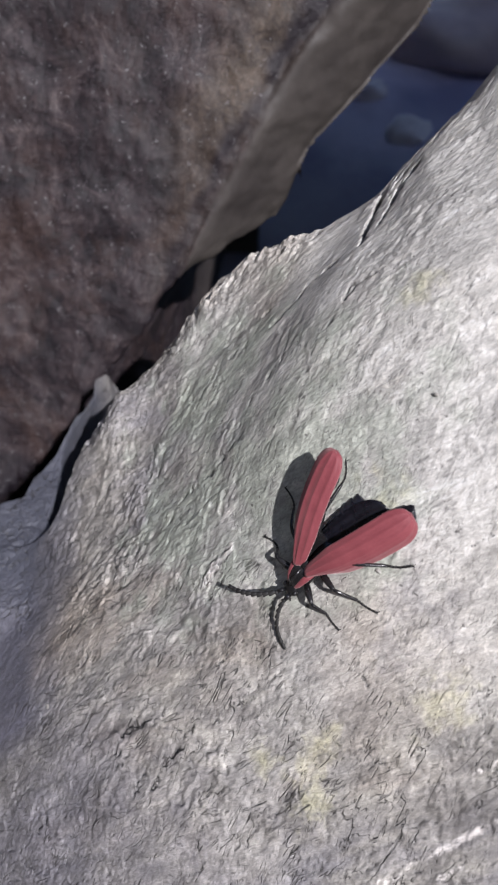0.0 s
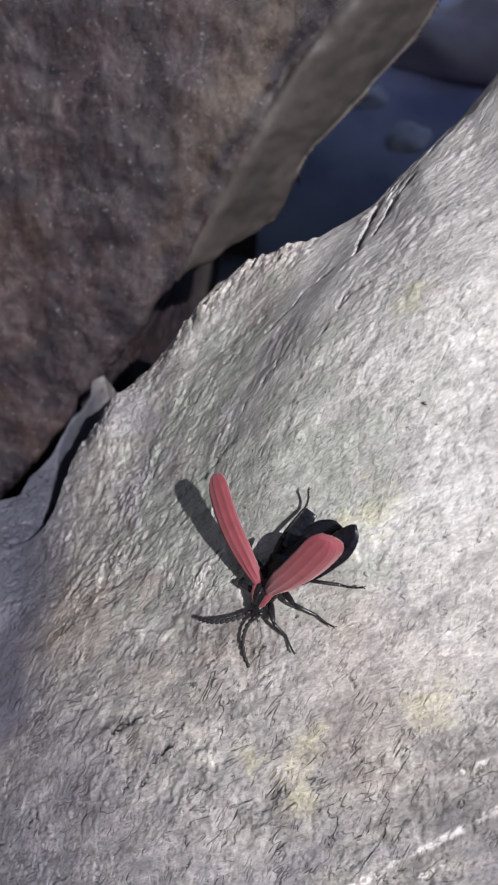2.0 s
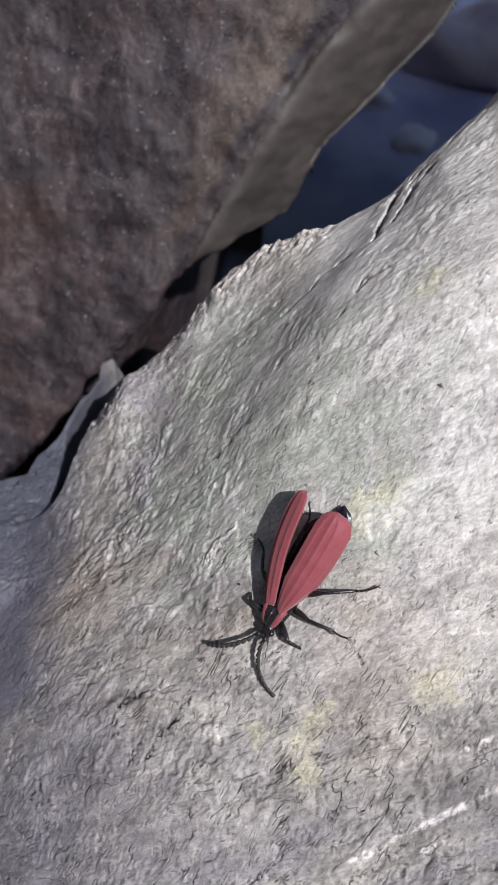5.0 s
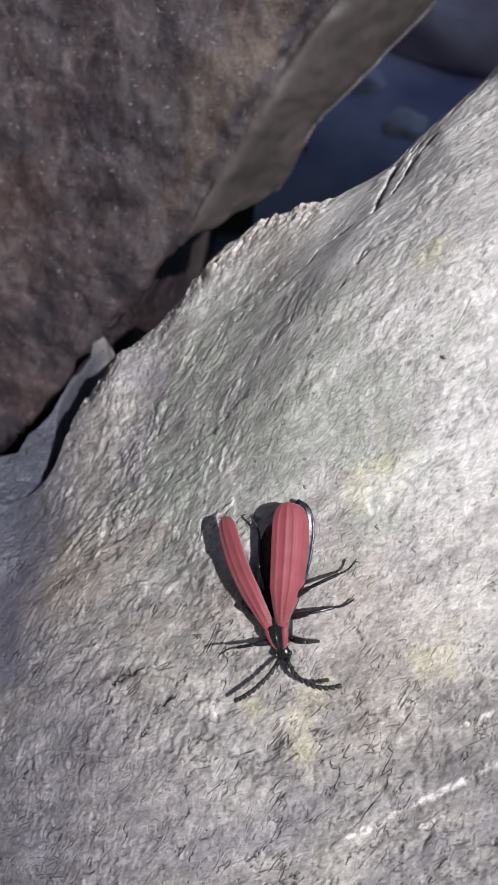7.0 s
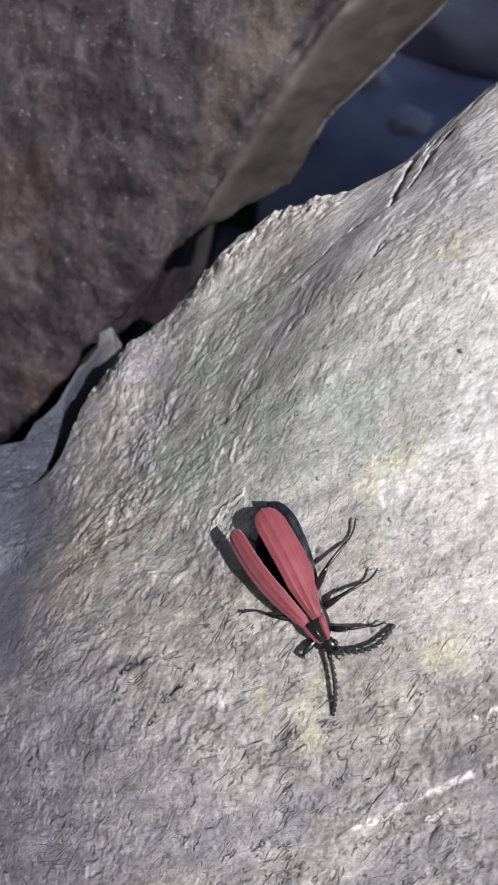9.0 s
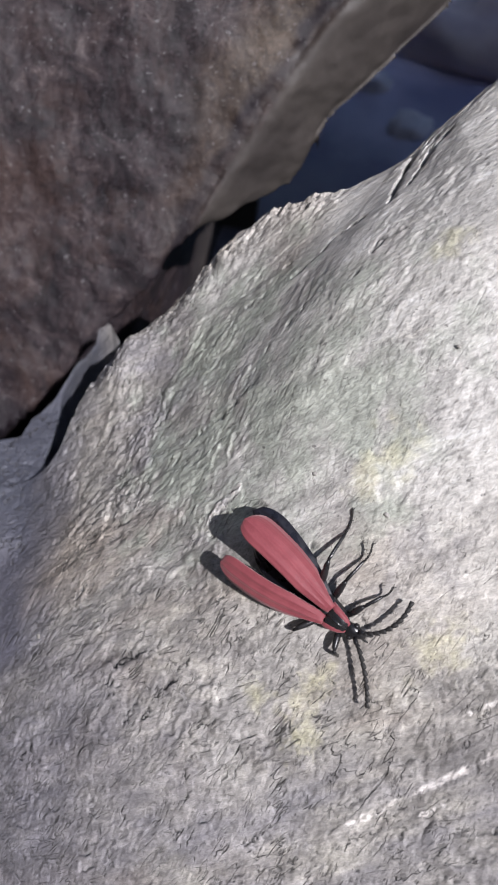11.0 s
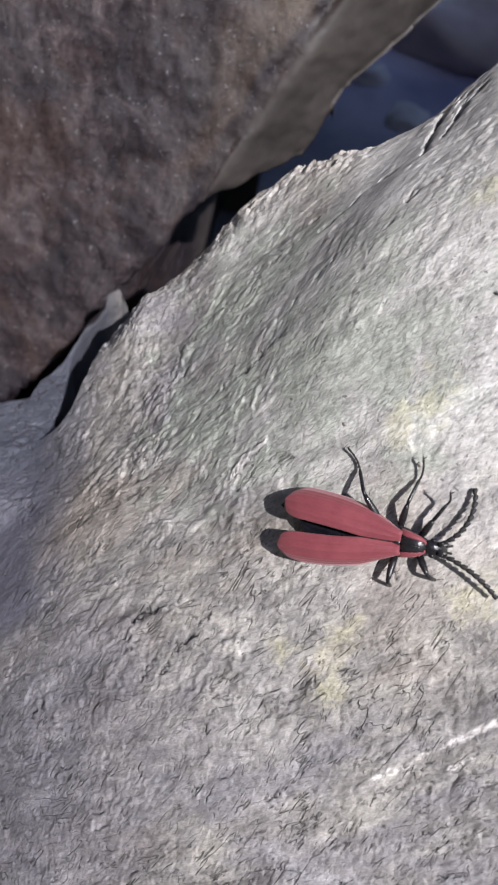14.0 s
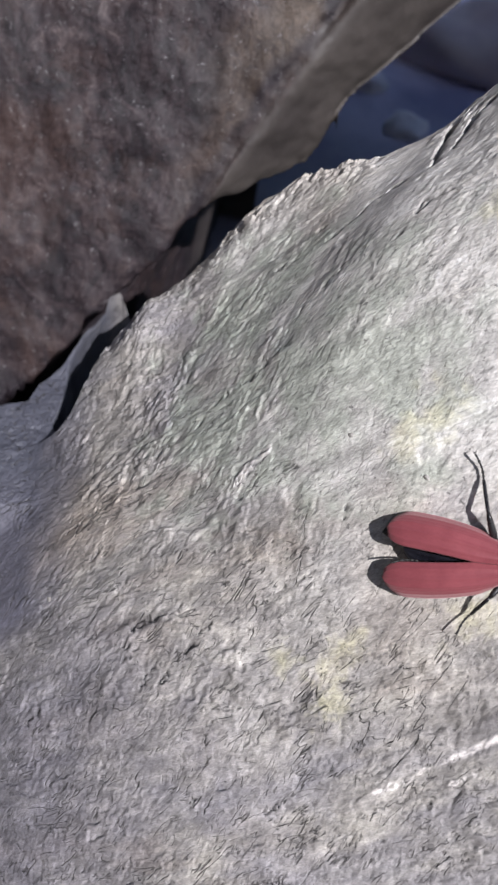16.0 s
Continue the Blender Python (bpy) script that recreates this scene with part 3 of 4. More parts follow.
def build_stones():
    """Stones in the shade far behind the cleft."""
    for n, (x, y, size, turn) in enumerate(((4.0, 29.2, 0.62, 20), (5.1, 26.4, 0.7, 70), (8.6, 33.5, 3.0, 15))):
        ob = new("stone", stone_form(size, 7 + n, (1.2, 0.9, 0.5)))
        ob.data.materials.append(FAR_PALE if size < 1 else FAR_BROWN)
        ob.matrix_basis = pose(CM * x, CM * y, CM * (0.25 * float(octaves(np.array([x * 0.12]), np.array([y * 0.12]), np.array([0.0]), 4, 90, 0.4)[0]) - 0.3), 0, 0, turn)
        tagged(ob, "pale rounded stone lying on shaded ground" if size < 1 else "large grey-brown stone lying on shaded ground", "stone", "stones behind the cleft")


def build_chips():
    """Loose crumbs of pale stone that lie on the boulder."""
    for n, (x, y, size, turn) in enumerate(((-2.0, 4.03, 0.042, 20), (0.98, 3.86, 0.026, 0), (0.43, 4.32, 0.03, 40), (1.36, 4.6, 0.022, 10))):
        ob = new("stone_chip", stone_form(size, 31 + n, (1.0, 0.7, 0.45), 2))
        ob.data.materials.append(PALE_CHIP)
        e = 0.2
        up = Vector((float(pale_rock_z(x - e, y) - pale_rock_z(x + e, y)), float(pale_rock_z(x, y - e) - pale_rock_z(x, y + e)), 2 * e)).normalized()
        m = up.to_track_quat("Z", "Y").to_matrix().to_4x4()
        z = pale_rock_z(x, y)
        m.translation = Vector((x, y, float(z))) + up * float(flakes(np.array([x]), np.array([y]), np.array([float(z)]))[0][0] * 0.85 - 0.004)
        ob.matrix_basis = in_metres(m) @ pose(0, 0, 0, 0, 0, turn)
        tagged(ob, "tiny pale crumb of quartz stuck on the grey boulder", "stone chip", "crumbs on the boulder")


build_stones()
build_chips()


# ---- the beetle: x ahead, y to its left, z up from the rock under its pronotum (centimetres) ----
def chitin(name, dark, light, rough_low, rough_high, scale=9000, bump=0.00003, spec=0.5):
    n = Nodes(name)
    fac = n.noise(scale, 3, 0.6)
    broad = n.noise(900, 3, 0.5)
    colour = n.mix(0.5, n.ramp(fac, (0.3, dark), (0.7, light)), n.ramp(broad, (0.3, dark), (0.7, light)))
    return n.done(colour, n.ramp(broad, (0.3, grey(rough_low)), (0.7, grey(rough_high))), n.bump(fac, 0.5, bump), spec=spec)


def elytron_skin():
    n = Nodes("red_elytron")
    fine = n.noise(7000, 3, 0.6)
    broad = n.noise(600, 3, 0.5)
    cells = n.add("ShaderNodeTexVoronoi")
    cells.inputs["Scale"].default_value = 3600
    n.link(n.mapped((1, 1.6, 1)), cells.inputs["Vector"])
    base = n.ramp(broad, (0.3, (0.165, 0.032, 0.042)), (0.7, (0.225, 0.052, 0.063)))
    base = n.mix(0.25, base, n.ramp(fine, (0.3, (0.13, 0.02, 0.024)), (0.7, (0.26, 0.062, 0.068))))
    down = n.bump(cells.outputs["Distance"], 0.3, 0.00004, n.bump(fine, 0.3, 0.00003))
    n.bsdf.inputs["Sheen Weight"].default_value = 0.25
    n.bsdf.inputs["Sheen Tint"].default_value = (1.0, 0.7, 0.7, 1)
    return n.done(base, n.ramp(fine, (0.3, grey(0.5)), (0.7, grey(0.75))), down, spec=0.35)


RED = elytron_skin()
BLACK = chitin("black_chitin", (0.006, 0.006, 0.007), (0.018, 0.017, 0.018), 0.12, 0.36)
BLACK_MATT = chitin("black_bristle", (0.008, 0.008, 0.008), (0.022, 0.020, 0.019), 0.5, 0.8)
SMOKE = chitin("smoky_wing", (0.004, 0.004, 0.006), (0.012, 0.012, 0.018), 0.18, 0.4, 2500)


def part(name, bm, material, parent, label=""):
    """Links a bmesh, in centimetres, as one smooth mesh under a thing or a part."""
    bmesh.ops.recalc_face_normals(bm, faces=bm.faces)
    bmesh.ops.scale(bm, vec=(CM, CM, CM), verts=bm.verts)
    mesh = bpy.data.meshes.new(name)
    for face in bm.faces:
        face.smooth = True
    bm.to_mesh(mesh)
    bm.free()
    mesh.materials.append(material)
    ob = new(name, mesh)
    ob.parent = parent
    return tagged(ob, label)


def loft(bm, rings):
    """Joins rings of points into a skin, closed at both ends."""
    made = [[bm.verts.new(p) for p in ring] for ring in rings]
    for a, b in zip(made, made[1:]):
        for n in range(len(a)):
            bm.faces.new((a[n], a[(n + 1) % len(a)], b[(n + 1) % len(b)], b[n]))
    bm.faces.new(made[0])
    bm.faces.new(made[-1][::-1])
    return bm


def body_ring(x, y, z, wide, high, count=20, flat=1.0):
    """An oval cross-section that stands across the x axis."""
    ring = []
    for n in range(count):
        a = 2 * math.pi * n / count
        c, s = math.cos(a), math.sin(a)
        ring.append((x, y + wide * math.copysign(abs(c) ** flat, c), z + high * math.copysign(abs(s) ** flat, s)))
    return ring


def tube(bm, points, radii, count=8):
    """A bent, tapering tube along points."""
    points = [Vector(p) for p in points]
    rings = []
    for n, p in enumerate(points):
        ahead = (points[min(n + 1, len(points) - 1)] - points[max(n - 1, 0)]).normalized()
        side = ahead.cross(Vector((0.13, 0.21, 1))).normalized()
        up = side.cross(ahead)
        rings.append([p + radii[n] * (math.cos(2 * math.pi * k / count) * side + math.sin(2 * math.pi * k / count) * up) for k in range(count)])
    return loft(bm, rings)


def elytron_form(side):
    """One wing case from its hinge along -x, widening to a rounded tip, with four raised ribs."""
    bm = bmesh.new()
    rows, cols, thick = 46, 29, 0.014
    tops, unders = [], []
    for i in range(rows + 1):
        s = i / rows
        reach = 1.0 * s
        swell = 0.55 + 0.45 * math.sin(min(s / 0.72, 1) * math.pi / 2)
        end = math.sqrt(max(1 - max((s - 0.80) / 0.20, 0) ** 2.4, 0.0))
        start = 0.42 + 0.58 * min(s / 0.3, 1) ** 0.7
        out, inn = 0.188 * swell * end * start, 0.118 * (0.75 + 0.25 * swell) * end * start
        top, under = [], []
        for j in range(cols + 1):
            u = j / cols
            y = -inn + (out + inn) * u
            arch = 0.055 * (1 - (2 * u - 1) ** 2) * (0.5 + 0.5 * end) - 0.050 * max(u - 0.7, 0) / 0.3 * end
            rib = 0.0095 * sum(math.exp(-(((u - c) / 0.032) ** 2)) for c in (0.14, 0.36, 0.58, 0.80)) * min(s / 0.1, 1) * end
            cross = 0.0012 * math.sin(s * 150) * end
            z = arch + rib + cross + 0.05 * math.sin(s * math.pi) - 0.03 * s * s
            top.append(bm.verts.new((-reach, side * y, z)))
            under.append(bm.verts.new((-reach, side * y, z - thick)))
        tops.append(top)
        unders.append(under)
    for grid in (tops, unders):
        for i in range(rows):
            for j in range(cols):
                bm.faces.new((grid[i][j], grid[i][j + 1], grid[i + 1][j + 1], grid[i + 1][j]))
    for j in range(cols):
        for i in (0, rows):
            bm.faces.new((tops[i][j], tops[i][j + 1], unders[i][j + 1], unders[i][j]))
    for i in range(rows):
        for j in (0, cols):
            bm.faces.new((tops[i][j], tops[i + 1][j], unders[i + 1][j], unders[i][j]))
    bmesh.ops.remove_doubles(bm, verts=bm.verts, dist=0.0002)
    return bm


def hindwing_form(side, length):
    """A folded smoky wing that lies on the abdomen, pleated along its length."""
    bm = bmesh.new()
    rows, cols, thick = 30, 16, 0.006
    grids = ([], [])
    for i in range(rows + 1):
        s = i / rows
        end = math.sqrt(max(1 - max((s - 0.7) / 0.3, 0) ** 2, 0.0))
        wide = (0.07 + 0.11 * math.sin(min(s / 0.6, 1) * math.pi / 2)) * end
        for k in range(2):
            row = []
            for j in range(cols + 1):
                u = j / cols
                y = -0.05 * end + (wide + 0.05 * end) * u
                z = 0.004 * math.sin(u * 19) * end + 0.02 * (1 - (2 * u - 1) ** 2) - 0.02 * s - k * thick
                row.append(bm.verts.new((-length * s, side * y, z)))
            grids[k].append(row)
    for grid in grids:
        for i in range(rows):
            for j in range(cols):
                bm.faces.new((grid[i][j], grid[i][j + 1], grid[i + 1][j + 1], grid[i + 1][j]))
    for j in range(cols):
        for i in (0, rows):
            bm.faces.new((grids[0][i][j], grids[0][i][j + 1], grids[1][i][j + 1], grids[1][i][j]))
    for i in range(rows):
        for j in (0, cols):
            bm.faces.new((grids[0][i][j], grids[0][i + 1][j], grids[1][i + 1][j], grids[1][i][j]))
    bmesh.ops.remove_doubles(bm, verts=bm.verts, dist=0.0002)
    return bm


def ball(bm, centre, radii):
    made = bmesh.ops.create_uvsphere(bm, u_segments=16, v_segments=10, radius=1.0)["verts"]
    for v in made:
        v.co = Vector((centre[0] + radii[0] * v.co.x, centre[1] + radii[1] * v.co.y, centre[2] + radii[2] * v.co.z))
    return bm


def build_leg(beetle, root, thigh, shin):
    """A leg whose thigh lies along its own x axis from the hip; shin and foot turn together at the knee."""
    leg = part("leg", tube(bmesh.new(), [(0, 0, 0), (0.15 * thigh, 0, 0.004), (0.5 * thigh, 0, 0.010), (0.85 * thigh, 0, 0.006), (1.02 * thigh, 0, 0)],
                           [0.020, 0.027, 0.030, 0.022, 0.013], 10), BLACK, beetle)
    end = 0.62 * shin
    tibia = part("tibia", tube(bmesh.new(), [(-0.008, 0, 0.002), (0.12 * end, 0, 0.008), (0.5 * end, 0, 0.006), (0.9 * end, 0, 0), (end, 0, -0.002)],
                               [0.012, 0.016, 0.015, 0.014, 0.010], 8), BLACK, leg)
    bm = bmesh.new()
    at = Vector((end, 0, -0.002))
    for n in range(5):
        to = at + Vector((0.076 * shin, 0.004 * (n - 1), 0.012 + 0.004 * n)) * (1.0 if n < 4 else 1.25)
        tube(bm, [at, at.lerp(to, 0.6), to], [0.006, 0.0115 - 0.0006 * n, 0.008], 6)
        at = to
    for spread in (-1, 1):
        tube(bm, [at, at + Vector((0.016, spread * 0.010, -0.002)), at + Vector((0.024, spread * 0.014, -0.014))], [0.005, 0.004, 0.001], 5)
    tarsus = part("tarsus", bm, BLACK_MATT, leg)
    leg.matrix_basis = pose(CM * root[0], CM * root[1], CM * root[2])
    return leg, tibia, tarsus, thigh, shin


def build_antenna(beetle, side, root):
    """Eleven joints, saw-toothed on the inner edge, along a shallow curve ahead."""
    antenna = part("antenna", tube(bmesh.new(), [(0, 0, 0), (0.025, 0, 0.012), (0.055, 0, 0.02)], [0.015, 0.021, 0.016]), BLACK, beetle)
    at, turn = Vector((0.05, 0, 0.02)), 0.0
    for n in range(10):
        turn += side * (3.0 if n < 2 else (8.0 if side > 0 else 4.0))
        length = 0.03 if n == 0 else 0.057 - 0.0008 * n
        ahead = Vector((math.cos(radians(turn)), math.sin(radians(turn)), 0.16 - 0.055 * n))
        ahead.normalize()
        to = at + length * ahead
        across = Vector((-ahead.y, ahead.x, 0)) * -side
        wide = 0.024 - 0.0008 * n
        bm = bmesh.new()
        rings = []
        for f, r, tooth in ((0.0, 0.012, 0.0), (0.3, 0.017, 0.003), (0.75, 0.019, 0.007), (0.95, 0.016, 0.009), (1.03, 0.011, 0.002)):
            p = at.lerp(to, f) + across * tooth * (wide / 0.024)
            up = Vector((0, 0, 1))
            rings.append([p + (r + 0.4 * tooth) * math.cos(2 * math.pi * k / 8) * across + 0.7 * r * math.sin(2 * math.pi * k / 8) * up for k in range(8)])
        part("antenna_joint", loft(bm, rings), BLACK_MATT, antenna)
        at = to
    antenna.matrix_basis = pose(CM * root[0], CM * root[1], CM * root[2])
    return antenna


def build_beetle():
    beetle = tagged(new("beetle"), "red net-winged beetle with spread ribbed wing cases and black legs", "beetle")
    # thorax and abdomen
    part("thorax", loft(bmesh.new(), [body_ring(0.06, 0, 0.13, 0.05, 0.03), body_ring(0.0, 0, 0.14, 0.095, 0.06), body_ring(-0.15, 0, 0.15, 0.13, 0.058),
                                      body_ring(-0.32, 0, 0.145, 0.135, 0.052), body_ring(-0.4, 0, 0.13, 0.11, 0.05)]), BLACK, beetle)
    rings = []
    for n in range(8):
        x = -0.33 - 0.060 * n
        wide = 0.112 * math.sqrt(max(1 - (max(n - 2, 0) / 6.2) ** 2, 0.05))
        rings += [body_ring(x, 0, 0.125 - 0.004 * n, wide, 0.045 - 0.002 * n), body_ring(x - 0.062, 0, 0.124 - 0.004 * n, wide * 0.99, 0.046 - 0.002 * n),
                  body_ring(x - 0.067, 0, 0.123 - 0.004 * n, wide * 0.96, 0.043 - 0.002 * n)]
    part("abdomen", loft(bmesh.new(), rings), SMOKE, beetle, "black jointed abdomen")
    part("scutellum", ball(bmesh.new(), (-0.13, 0, 0.225), (0.045, 0.035, 0.022)), BLACK, beetle)
    # pronotum: black shield between raised red margins
    rings = []
    for x, wide, z, high in ((0.125, 0.030, 0.185, 0.014), (0.115, 0.050, 0.19, 0.026), (0.06, 0.075, 0.20, 0.036), (0.0, 0.088, 0.207, 0.040),
                             (-0.06, 0.098, 0.21, 0.038), (-0.10, 0.100, 0.208, 0.028), (-0.112, 0.085, 0.205, 0.016)):
        rings.append(body_ring(0.82 * x - 0.01, 0, z + 0.006, 0.98 * wide, high, 24, 0.9))
    pronotum = part("pronotum", loft(bmesh.new(), rings), BLACK, beetle, "glossy black pronotum with red edges")
    for side in (1, -1):
        rings = []
        for x, y, z, wide, high in ((-0.125, 0.085, 0.205, 0.02, 0.012), (-0.11, 0.092, 0.213, 0.038, 0.024), (-0.05, 0.082, 0.222, 0.036, 0.030),
                                    (0.02, 0.070, 0.218, 0.033, 0.028), (0.08, 0.054, 0.208, 0.030, 0.022), (0.122, 0.035, 0.196, 0.022, 0.014), (0.132, 0.028, 0.19, 0.010, 0.006)):
            rings.append(body_ring(0.82 * x - 0.01, side * 0.9 * y, z, 0.85 * wide, high, 14))
        part("margin", loft(bmesh.new(), rings), RED, pronotum, "raised dull red edge")
    part("keel", tube(bmesh.new(), [(-0.09, 0, 0.240), (0.0, 0, 0.250), (0.10, 0, 0.222)], [0.010, 0.016, 0.008]), BLACK, pronotum)
    # head
    head = part("head", loft(bmesh.new(), [body_ring(0.07, 0, 0.168, 0.04, 0.035), body_ring(0.115, 0, 0.165, 0.062, 0.042), body_ring(0.165, 0, 0.155, 0.06, 0.04),
                                           body_ring(0.205, 0, 0.135, 0.035, 0.03), body_ring(0.24, 0, 0.105, 0.018, 0.016)]), BLACK, beetle)
    for side in (1, -1):
        part("eye", ball(bmesh.new(), (0.14, side * 0.058, 0.165), (0.026, 0.02, 0.028)), BLACK, head, "domed black eye")
        part("palp", tube(bmesh.new(), [(0.22, side * 0.012, 0.11), (0.255, side * 0.026, 0.09), (0.27, side * 0.03, 0.065)], [0.007, 0.008, 0.010], 6), BLACK_MATT, head)
    wings, cases, legs, antennae = {}, {}, {}, {}
    for side in (1, -1):
        wings[side] = part("hindwing", hindwing_form(side, 1.01 if side > 0 else 0.84), SMOKE, beetle, "folded smoky black wing")
        cases[side] = part("elytron", elytron_form(side), RED, beetle, "matt red ribbed wing case")
        antennae[side] = build_antenna(beetle, side, (0.18, side * 0.03, 0.175))
        for n, (root, thigh, shin) in enumerate((((0.03, 0.065), 0.19, 0.26), ((-0.14, 0.09), 0.24, 0.34), ((-0.28, 0.10), 0.29, 0.42))):
            legs[side, n] = build_leg(beetle, (root[0], side * root[1], 0.115), thigh, shin)
    return beetle, wings, cases, legs, antennae


beetle, hindwings, elytra, legs, antennae = build_beetle()


# ---- what moves: seconds, place on the rock, heading, then for the right and the left wing case how far each is spread, raised and rolled ----
BEETLE_ROWS = [
    (0.0, 0.45, 4.05, -151, 14, 11, 10, 21, -1, 24),
    (0.5, 0.31, 4.04, -155, 8, 2, 14, 22, 10, 40),
    (1.0, 0.27, 3.98, -144, 12, 15, 12, 21, 17, 50),
    (1.5, 0.22, 3.99, -136, 22, 8, 12, 24, 18, 50),
    (2.0, 0.24, 4.03, -132, 56, 8, 18, 30, 23, 48),
    (2.5, 0.22, 4.05, -136, 44, 1, 14, 29, 21, 46),
    (3.0, 0.21, 4.02, -146, 17, 1, 20, 24, 15, 40),
    (3.5, 0.20, 4.02, -152, 5, 1, 40, 11, 5, 22),
    (4.0, 0.15, 3.93, -151, 3, 1, 48, 9, 8, 24),
    (4.5, 0.24, 3.79, -136, 14, 1, 40, 4, 8, 26),
    (4.9, 0.25, 3.76, -131, 11, 7, 39, 5, 9, 26),
    (5.4, 0.27, 3.69, -117, 12, 5, 36, 8, 8, 26),
    (6.0, 0.30, 3.58, -99, 14, 3, 33, 11, 6, 26),
    (6.6, 0.32, 3.49, -83, 16, 1, 29, 14, 4, 26),
    (7.0, 0.33, 3.45, -76, 17, 0, 28, 15, 4, 26),
    (7.5, 0.39, 3.40, -70, 10, 0, 48, 10, 4, 24),
    (8.0, 0.41, 3.38, -67, 7, 0, 50, 6, 3, 24),
    (8.5, 0.48, 3.39, -60, 8, 0, 44, 8, 7, 30),
    (9.0, 0.56, 3.38, -55, 11, 0, 36, 3, 0, 36),
    (9.5, 0.59, 3.38, -52, 10, 1, 35, 4, 2, 37),
    (10.2, 0.65, 3.37, -46, 10, 2, 32, 7, 5, 39),
    (10.9, 0.72, 3.37, -40, 10, 3, 30, 10, 8, 41),
    (11.5, 0.76, 3.37, -36, 9, 4, 28, 12, 10, 42),
    (12.0, 0.76, 3.38, -34, 7, 4, 26, 12, 7, 40),
    (12.5, 0.76, 3.39, -33, 5, 5, 22, 11, 4, 38),
    (13.0, 0.80, 3.45, -30, 5, 5, 20, 8, 3, 34),
    (13.5, 0.93, 3.45, -24, 7, 3, 22, 6, 1, 32),
    (14.0, 1.02, 3.44, -22, 8, 3, 22, 6, 0, 30),
    (14.5, 1.19, 3.40, -21, 9, 4, 20, 5, 0, 30),
    (15.0, 1.37, 3.35, -21, 10, 2, 18, 5, -1, 30),
    (15.5, 1.48, 3.29, -21, 12, 0, 12, 4, -1, 30),
    (16.0, 1.75, 3.23, -20, 14, 0, 10, 2, -1, 28),
]
# seconds, then for the right and the left antenna the turn from straight ahead, to the left positive, and the dip
ANTENNA_ROWS = [
    (0.0, -30, -8, 0, 10),
    (0.5, -18, 8, 2, -8),
    (1.0, -30, -8, 0, -4),
    (1.5, -36, -8, 12, 4),
    (2.0, -30, -8, -12, 10),
    (2.5, -40, -8, -4, -2),
    (3.0, -28, -8, -8, -4),
    (3.5, -38, -8, -4, 2),
    (4.0, -24, -8, 8, -8),
    (4.5, -24, -8, 2, 10),
    (7.0, -40, -8, 30, -8),
    (7.5, -16, 0, 38, -8),
    (8.0, -40, -4, 34, -8),
    (8.5, -4, -8, 50, -8),
    (9.0, -16, 10, 50, 8),
    (11.5, -32, -8, 32, -8),
    (12.0, -50, -8, 30, -8),
    (12.5, -58, -4, 28, -8),
    (13.0, -8, 2, 42, -6),
    (13.5, -12, 2, 42, 4),
    (14.0, -10, 2, 36, 4),
    (14.5, -30, 2, 32, 2),
    (15.0, -32, 4, 38, 2),
    (16.0, -32, 4, 36, 3),
]
# where the feet rest beside the body, ahead and out: fore, middle and hind leg
FEET = {1: [(0.22, 0.34), (-0.08, 0.47), (-0.52, 0.53)], -1: [(0.14, 0.33), (-0.22, 0.42), (-0.90, 0.22)]}


def beetle_frame(t):
    """The beetle's axes on the rock at a time, in centimetres."""
    rows = np.array(BEETLE_ROWS)
    x, y, heading = (float(np.interp(t, rows[:, 0], rows[:, k])) for k in (1, 2, 3))
    e = 0.35
    up = Vector((float(pale_rock_z(x - e, y) - pale_rock_z(x + e, y)), float(pale_rock_z(x, y - e) - pale_rock_z(x, y + e)), 2 * e)).normalized()
    ahead = Vector((math.cos(radians(heading)), math.sin(radians(heading)), 0))
    ahead.z = -ahead.dot(up) / up.z
    ahead.normalize()
    left = up.cross(ahead)
    m = Matrix((ahead, left, up)).transposed().to_4x4()
    m.translation = Vector((x, y, float(pale_rock_z(x, y)))) - 0.08 * up
    return m


def wing_pose(side, hinge, spread, raised, roll):
    """A wing case on its hinge: spread outward, raised, and rolled with its outer edge down."""
    a, e = radians(spread), radians(raised)
    back = Vector((-math.cos(e) * math.cos(a), side * math.cos(e) * math.sin(a), math.sin(e)))
    ahead = -back
    up = Vector((0, 0, 1))
    up = (up - ahead * up.dot(ahead)).normalized()
    left = up.cross(ahead)
    m = Matrix((ahead, left, up)).transposed().to_4x4() @ pose(0, 0, 0, -side * roll, 0, 0)
    m.translation = Vector(hinge) * CM
    return m


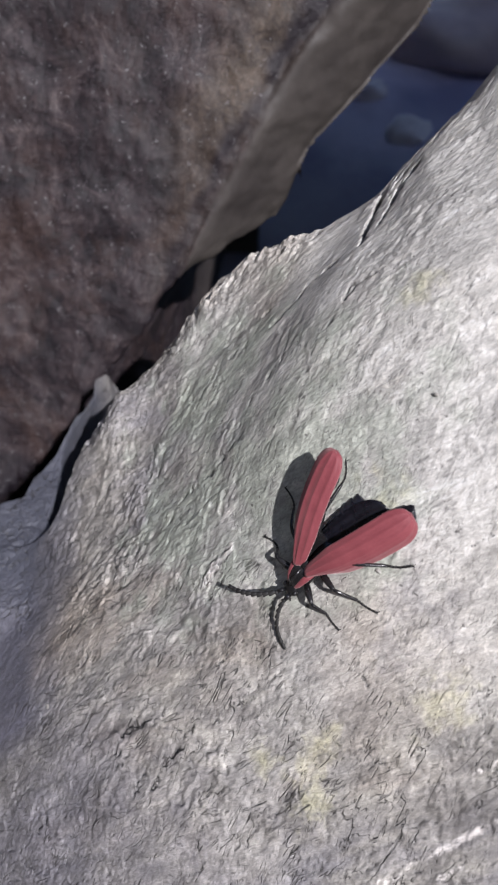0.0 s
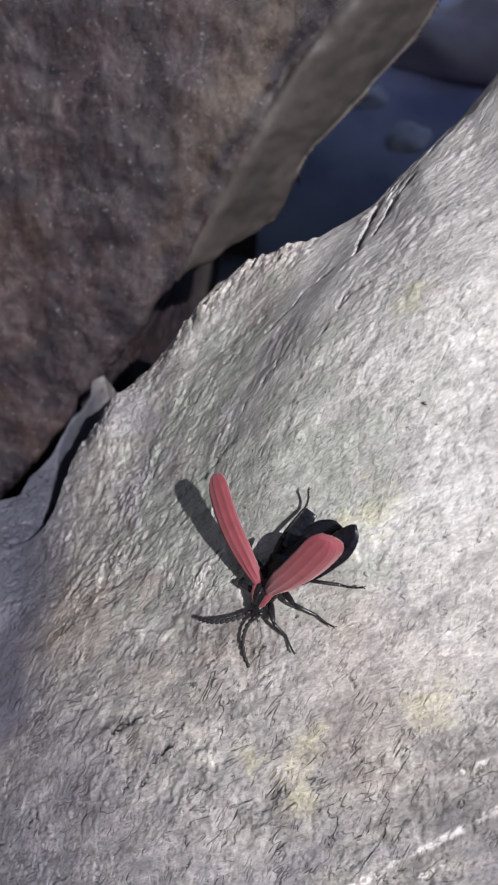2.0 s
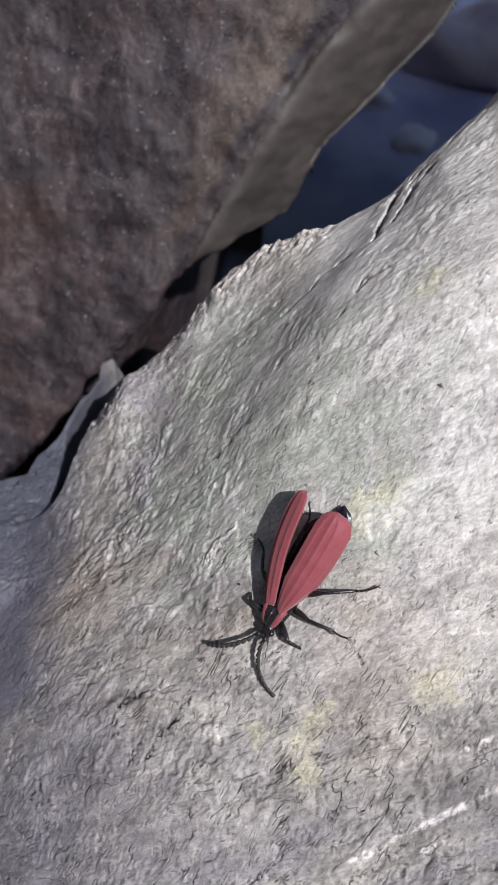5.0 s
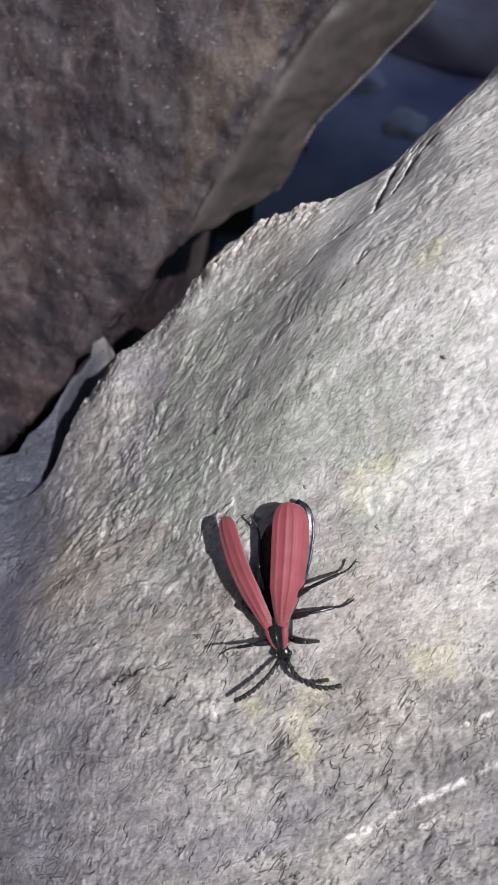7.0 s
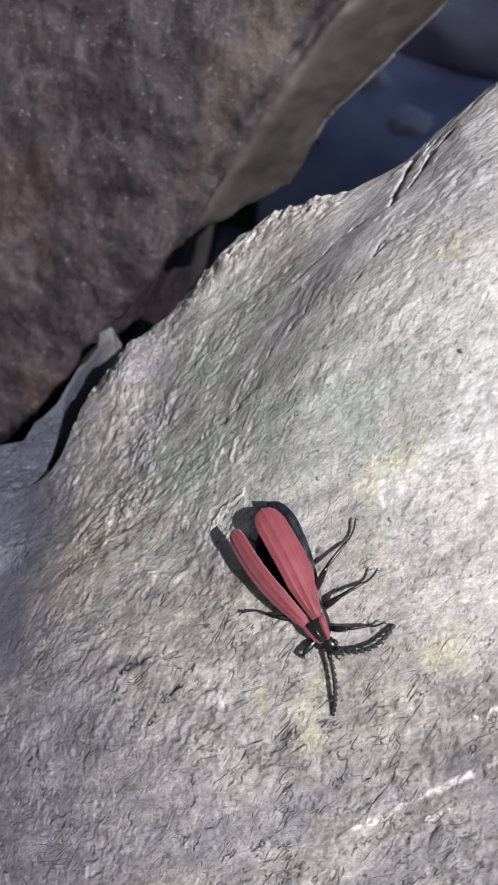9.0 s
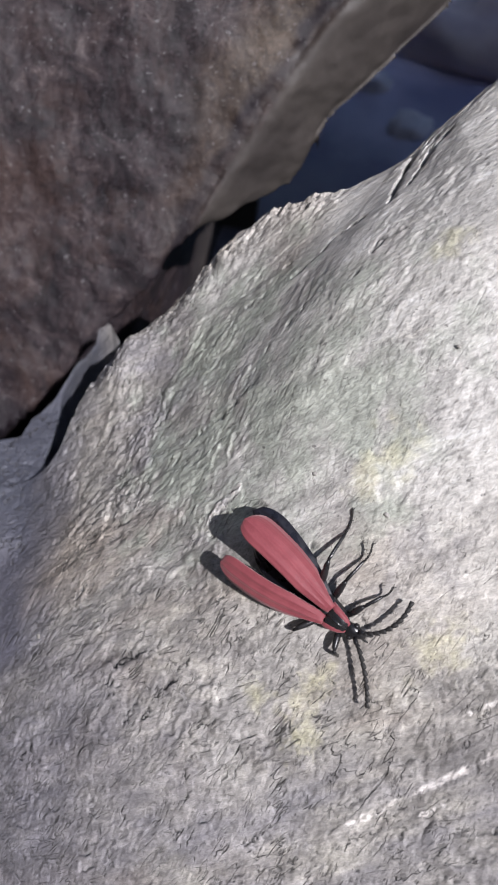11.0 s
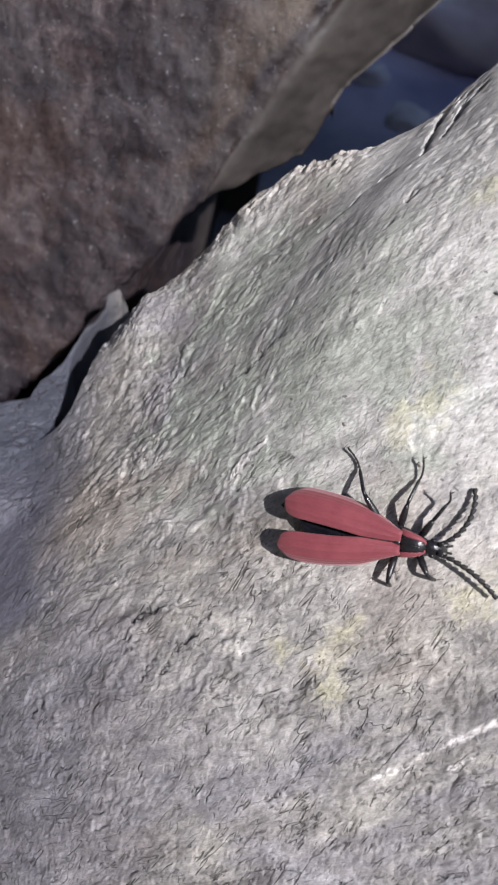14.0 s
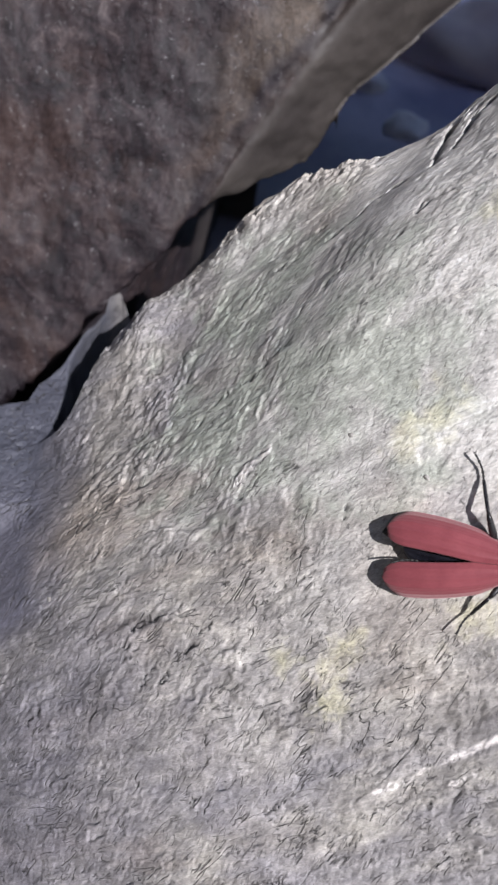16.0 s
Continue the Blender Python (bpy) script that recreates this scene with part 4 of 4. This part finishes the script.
def walk_legs(times):
    """Each foot stays where it was set down until its leg has swung too far; then it steps on. Hip and knee bend to reach it."""
    for (side, n), (leg, tibia, tarsus, thigh, shin) in legs.items():
        root = Vector(leg.location) / CM
        rest = Vector((FEET[side][n][0], side * FEET[side][n][1], 0))
        planted, swing, rows, bends = None, None, [], []
        for t in times:
            now = beetle_frame(t)
            if planted is None:
                planted = now @ rest
            local = now.inverted() @ planted
            aim, want = math.atan2(local.y - root.y, local.x - root.x), math.atan2(rest.y - root.y, rest.x - root.x)
            off = math.degrees((aim - want + math.pi) % (2 * math.pi) - math.pi)
            lift = 0.0
            if abs(off) > 15 + 3 * n or (local - rest).length > 0.17 + 0.02 * n:
                ahead = beetle_frame(min(t + 0.25, 16.0)) @ rest
                local = now.inverted() @ ((planted + ahead) / 2)
                planted, lift = ahead, 0.10
            foot = now @ local
            foot.z = float(pale_rock_z(foot.x, foot.y)) + 0.03
            reach = now.inverted() @ foot - root
            reach.z += lift
            far = min(reach.length, 0.97 * (thigh + shin))
            down = math.asin(reach.z / reach.length)
            hip = down + math.acos(max(-1, min(1, (thigh**2 + far**2 - shin**2) / (2 * thigh * far))))
            hip = min(hip, radians(24))
            flat = math.hypot(reach.x, reach.y) * far / reach.length
            knee = hip - math.atan2(reach.z * far / reach.length - thigh * math.sin(hip), max(flat - thigh * math.cos(hip), 0.05))
            rows.append((t, pose(CM * root.x, CM * root.y, CM * root.z, 0, -math.degrees(hip), math.degrees(math.atan2(reach.y, reach.x)))))
            bends.append((t, pose(CM * thigh, 0, 0, 0, math.degrees(knee), 0)))
        walk(leg, rows)
        walk(tibia, bends)
        walk(tarsus, bends)


def motions():
    walk(beetle, [(row[0], in_metres(beetle_frame(row[0]))) for row in BEETLE_ROWS])
    for side, k in ((-1, 4), (1, 7)):
        walk(elytra[side], [(row[0], wing_pose(side, (-0.09, side * 0.055, 0.215), row[k], row[k + 1], row[k + 2])) for row in BEETLE_ROWS])
    walk(hindwings[1], [(row[0], wing_pose(1, (-0.12, 0.03, 0.172), row[7] + (4 if 6.5 < row[0] < 11.6 else -2), 0.4 * row[8] - 1, 8)) for row in BEETLE_ROWS])
    walk(hindwings[-1], [(row[0], wing_pose(-1, (-0.12, -0.03, 0.172), 1 - 0.9 * row[7], -1, 4)) for row in BEETLE_ROWS])
    for side, k in ((-1, 1), (1, 3)):
        walk(antennae[side], [(row[0], pose(CM * 0.18, CM * side * 0.03, CM * 0.175, 0, row[k + 1], row[k])) for row in ANTENNA_ROWS])
    walk_legs([n * 0.2 for n in range(81)])


motions()
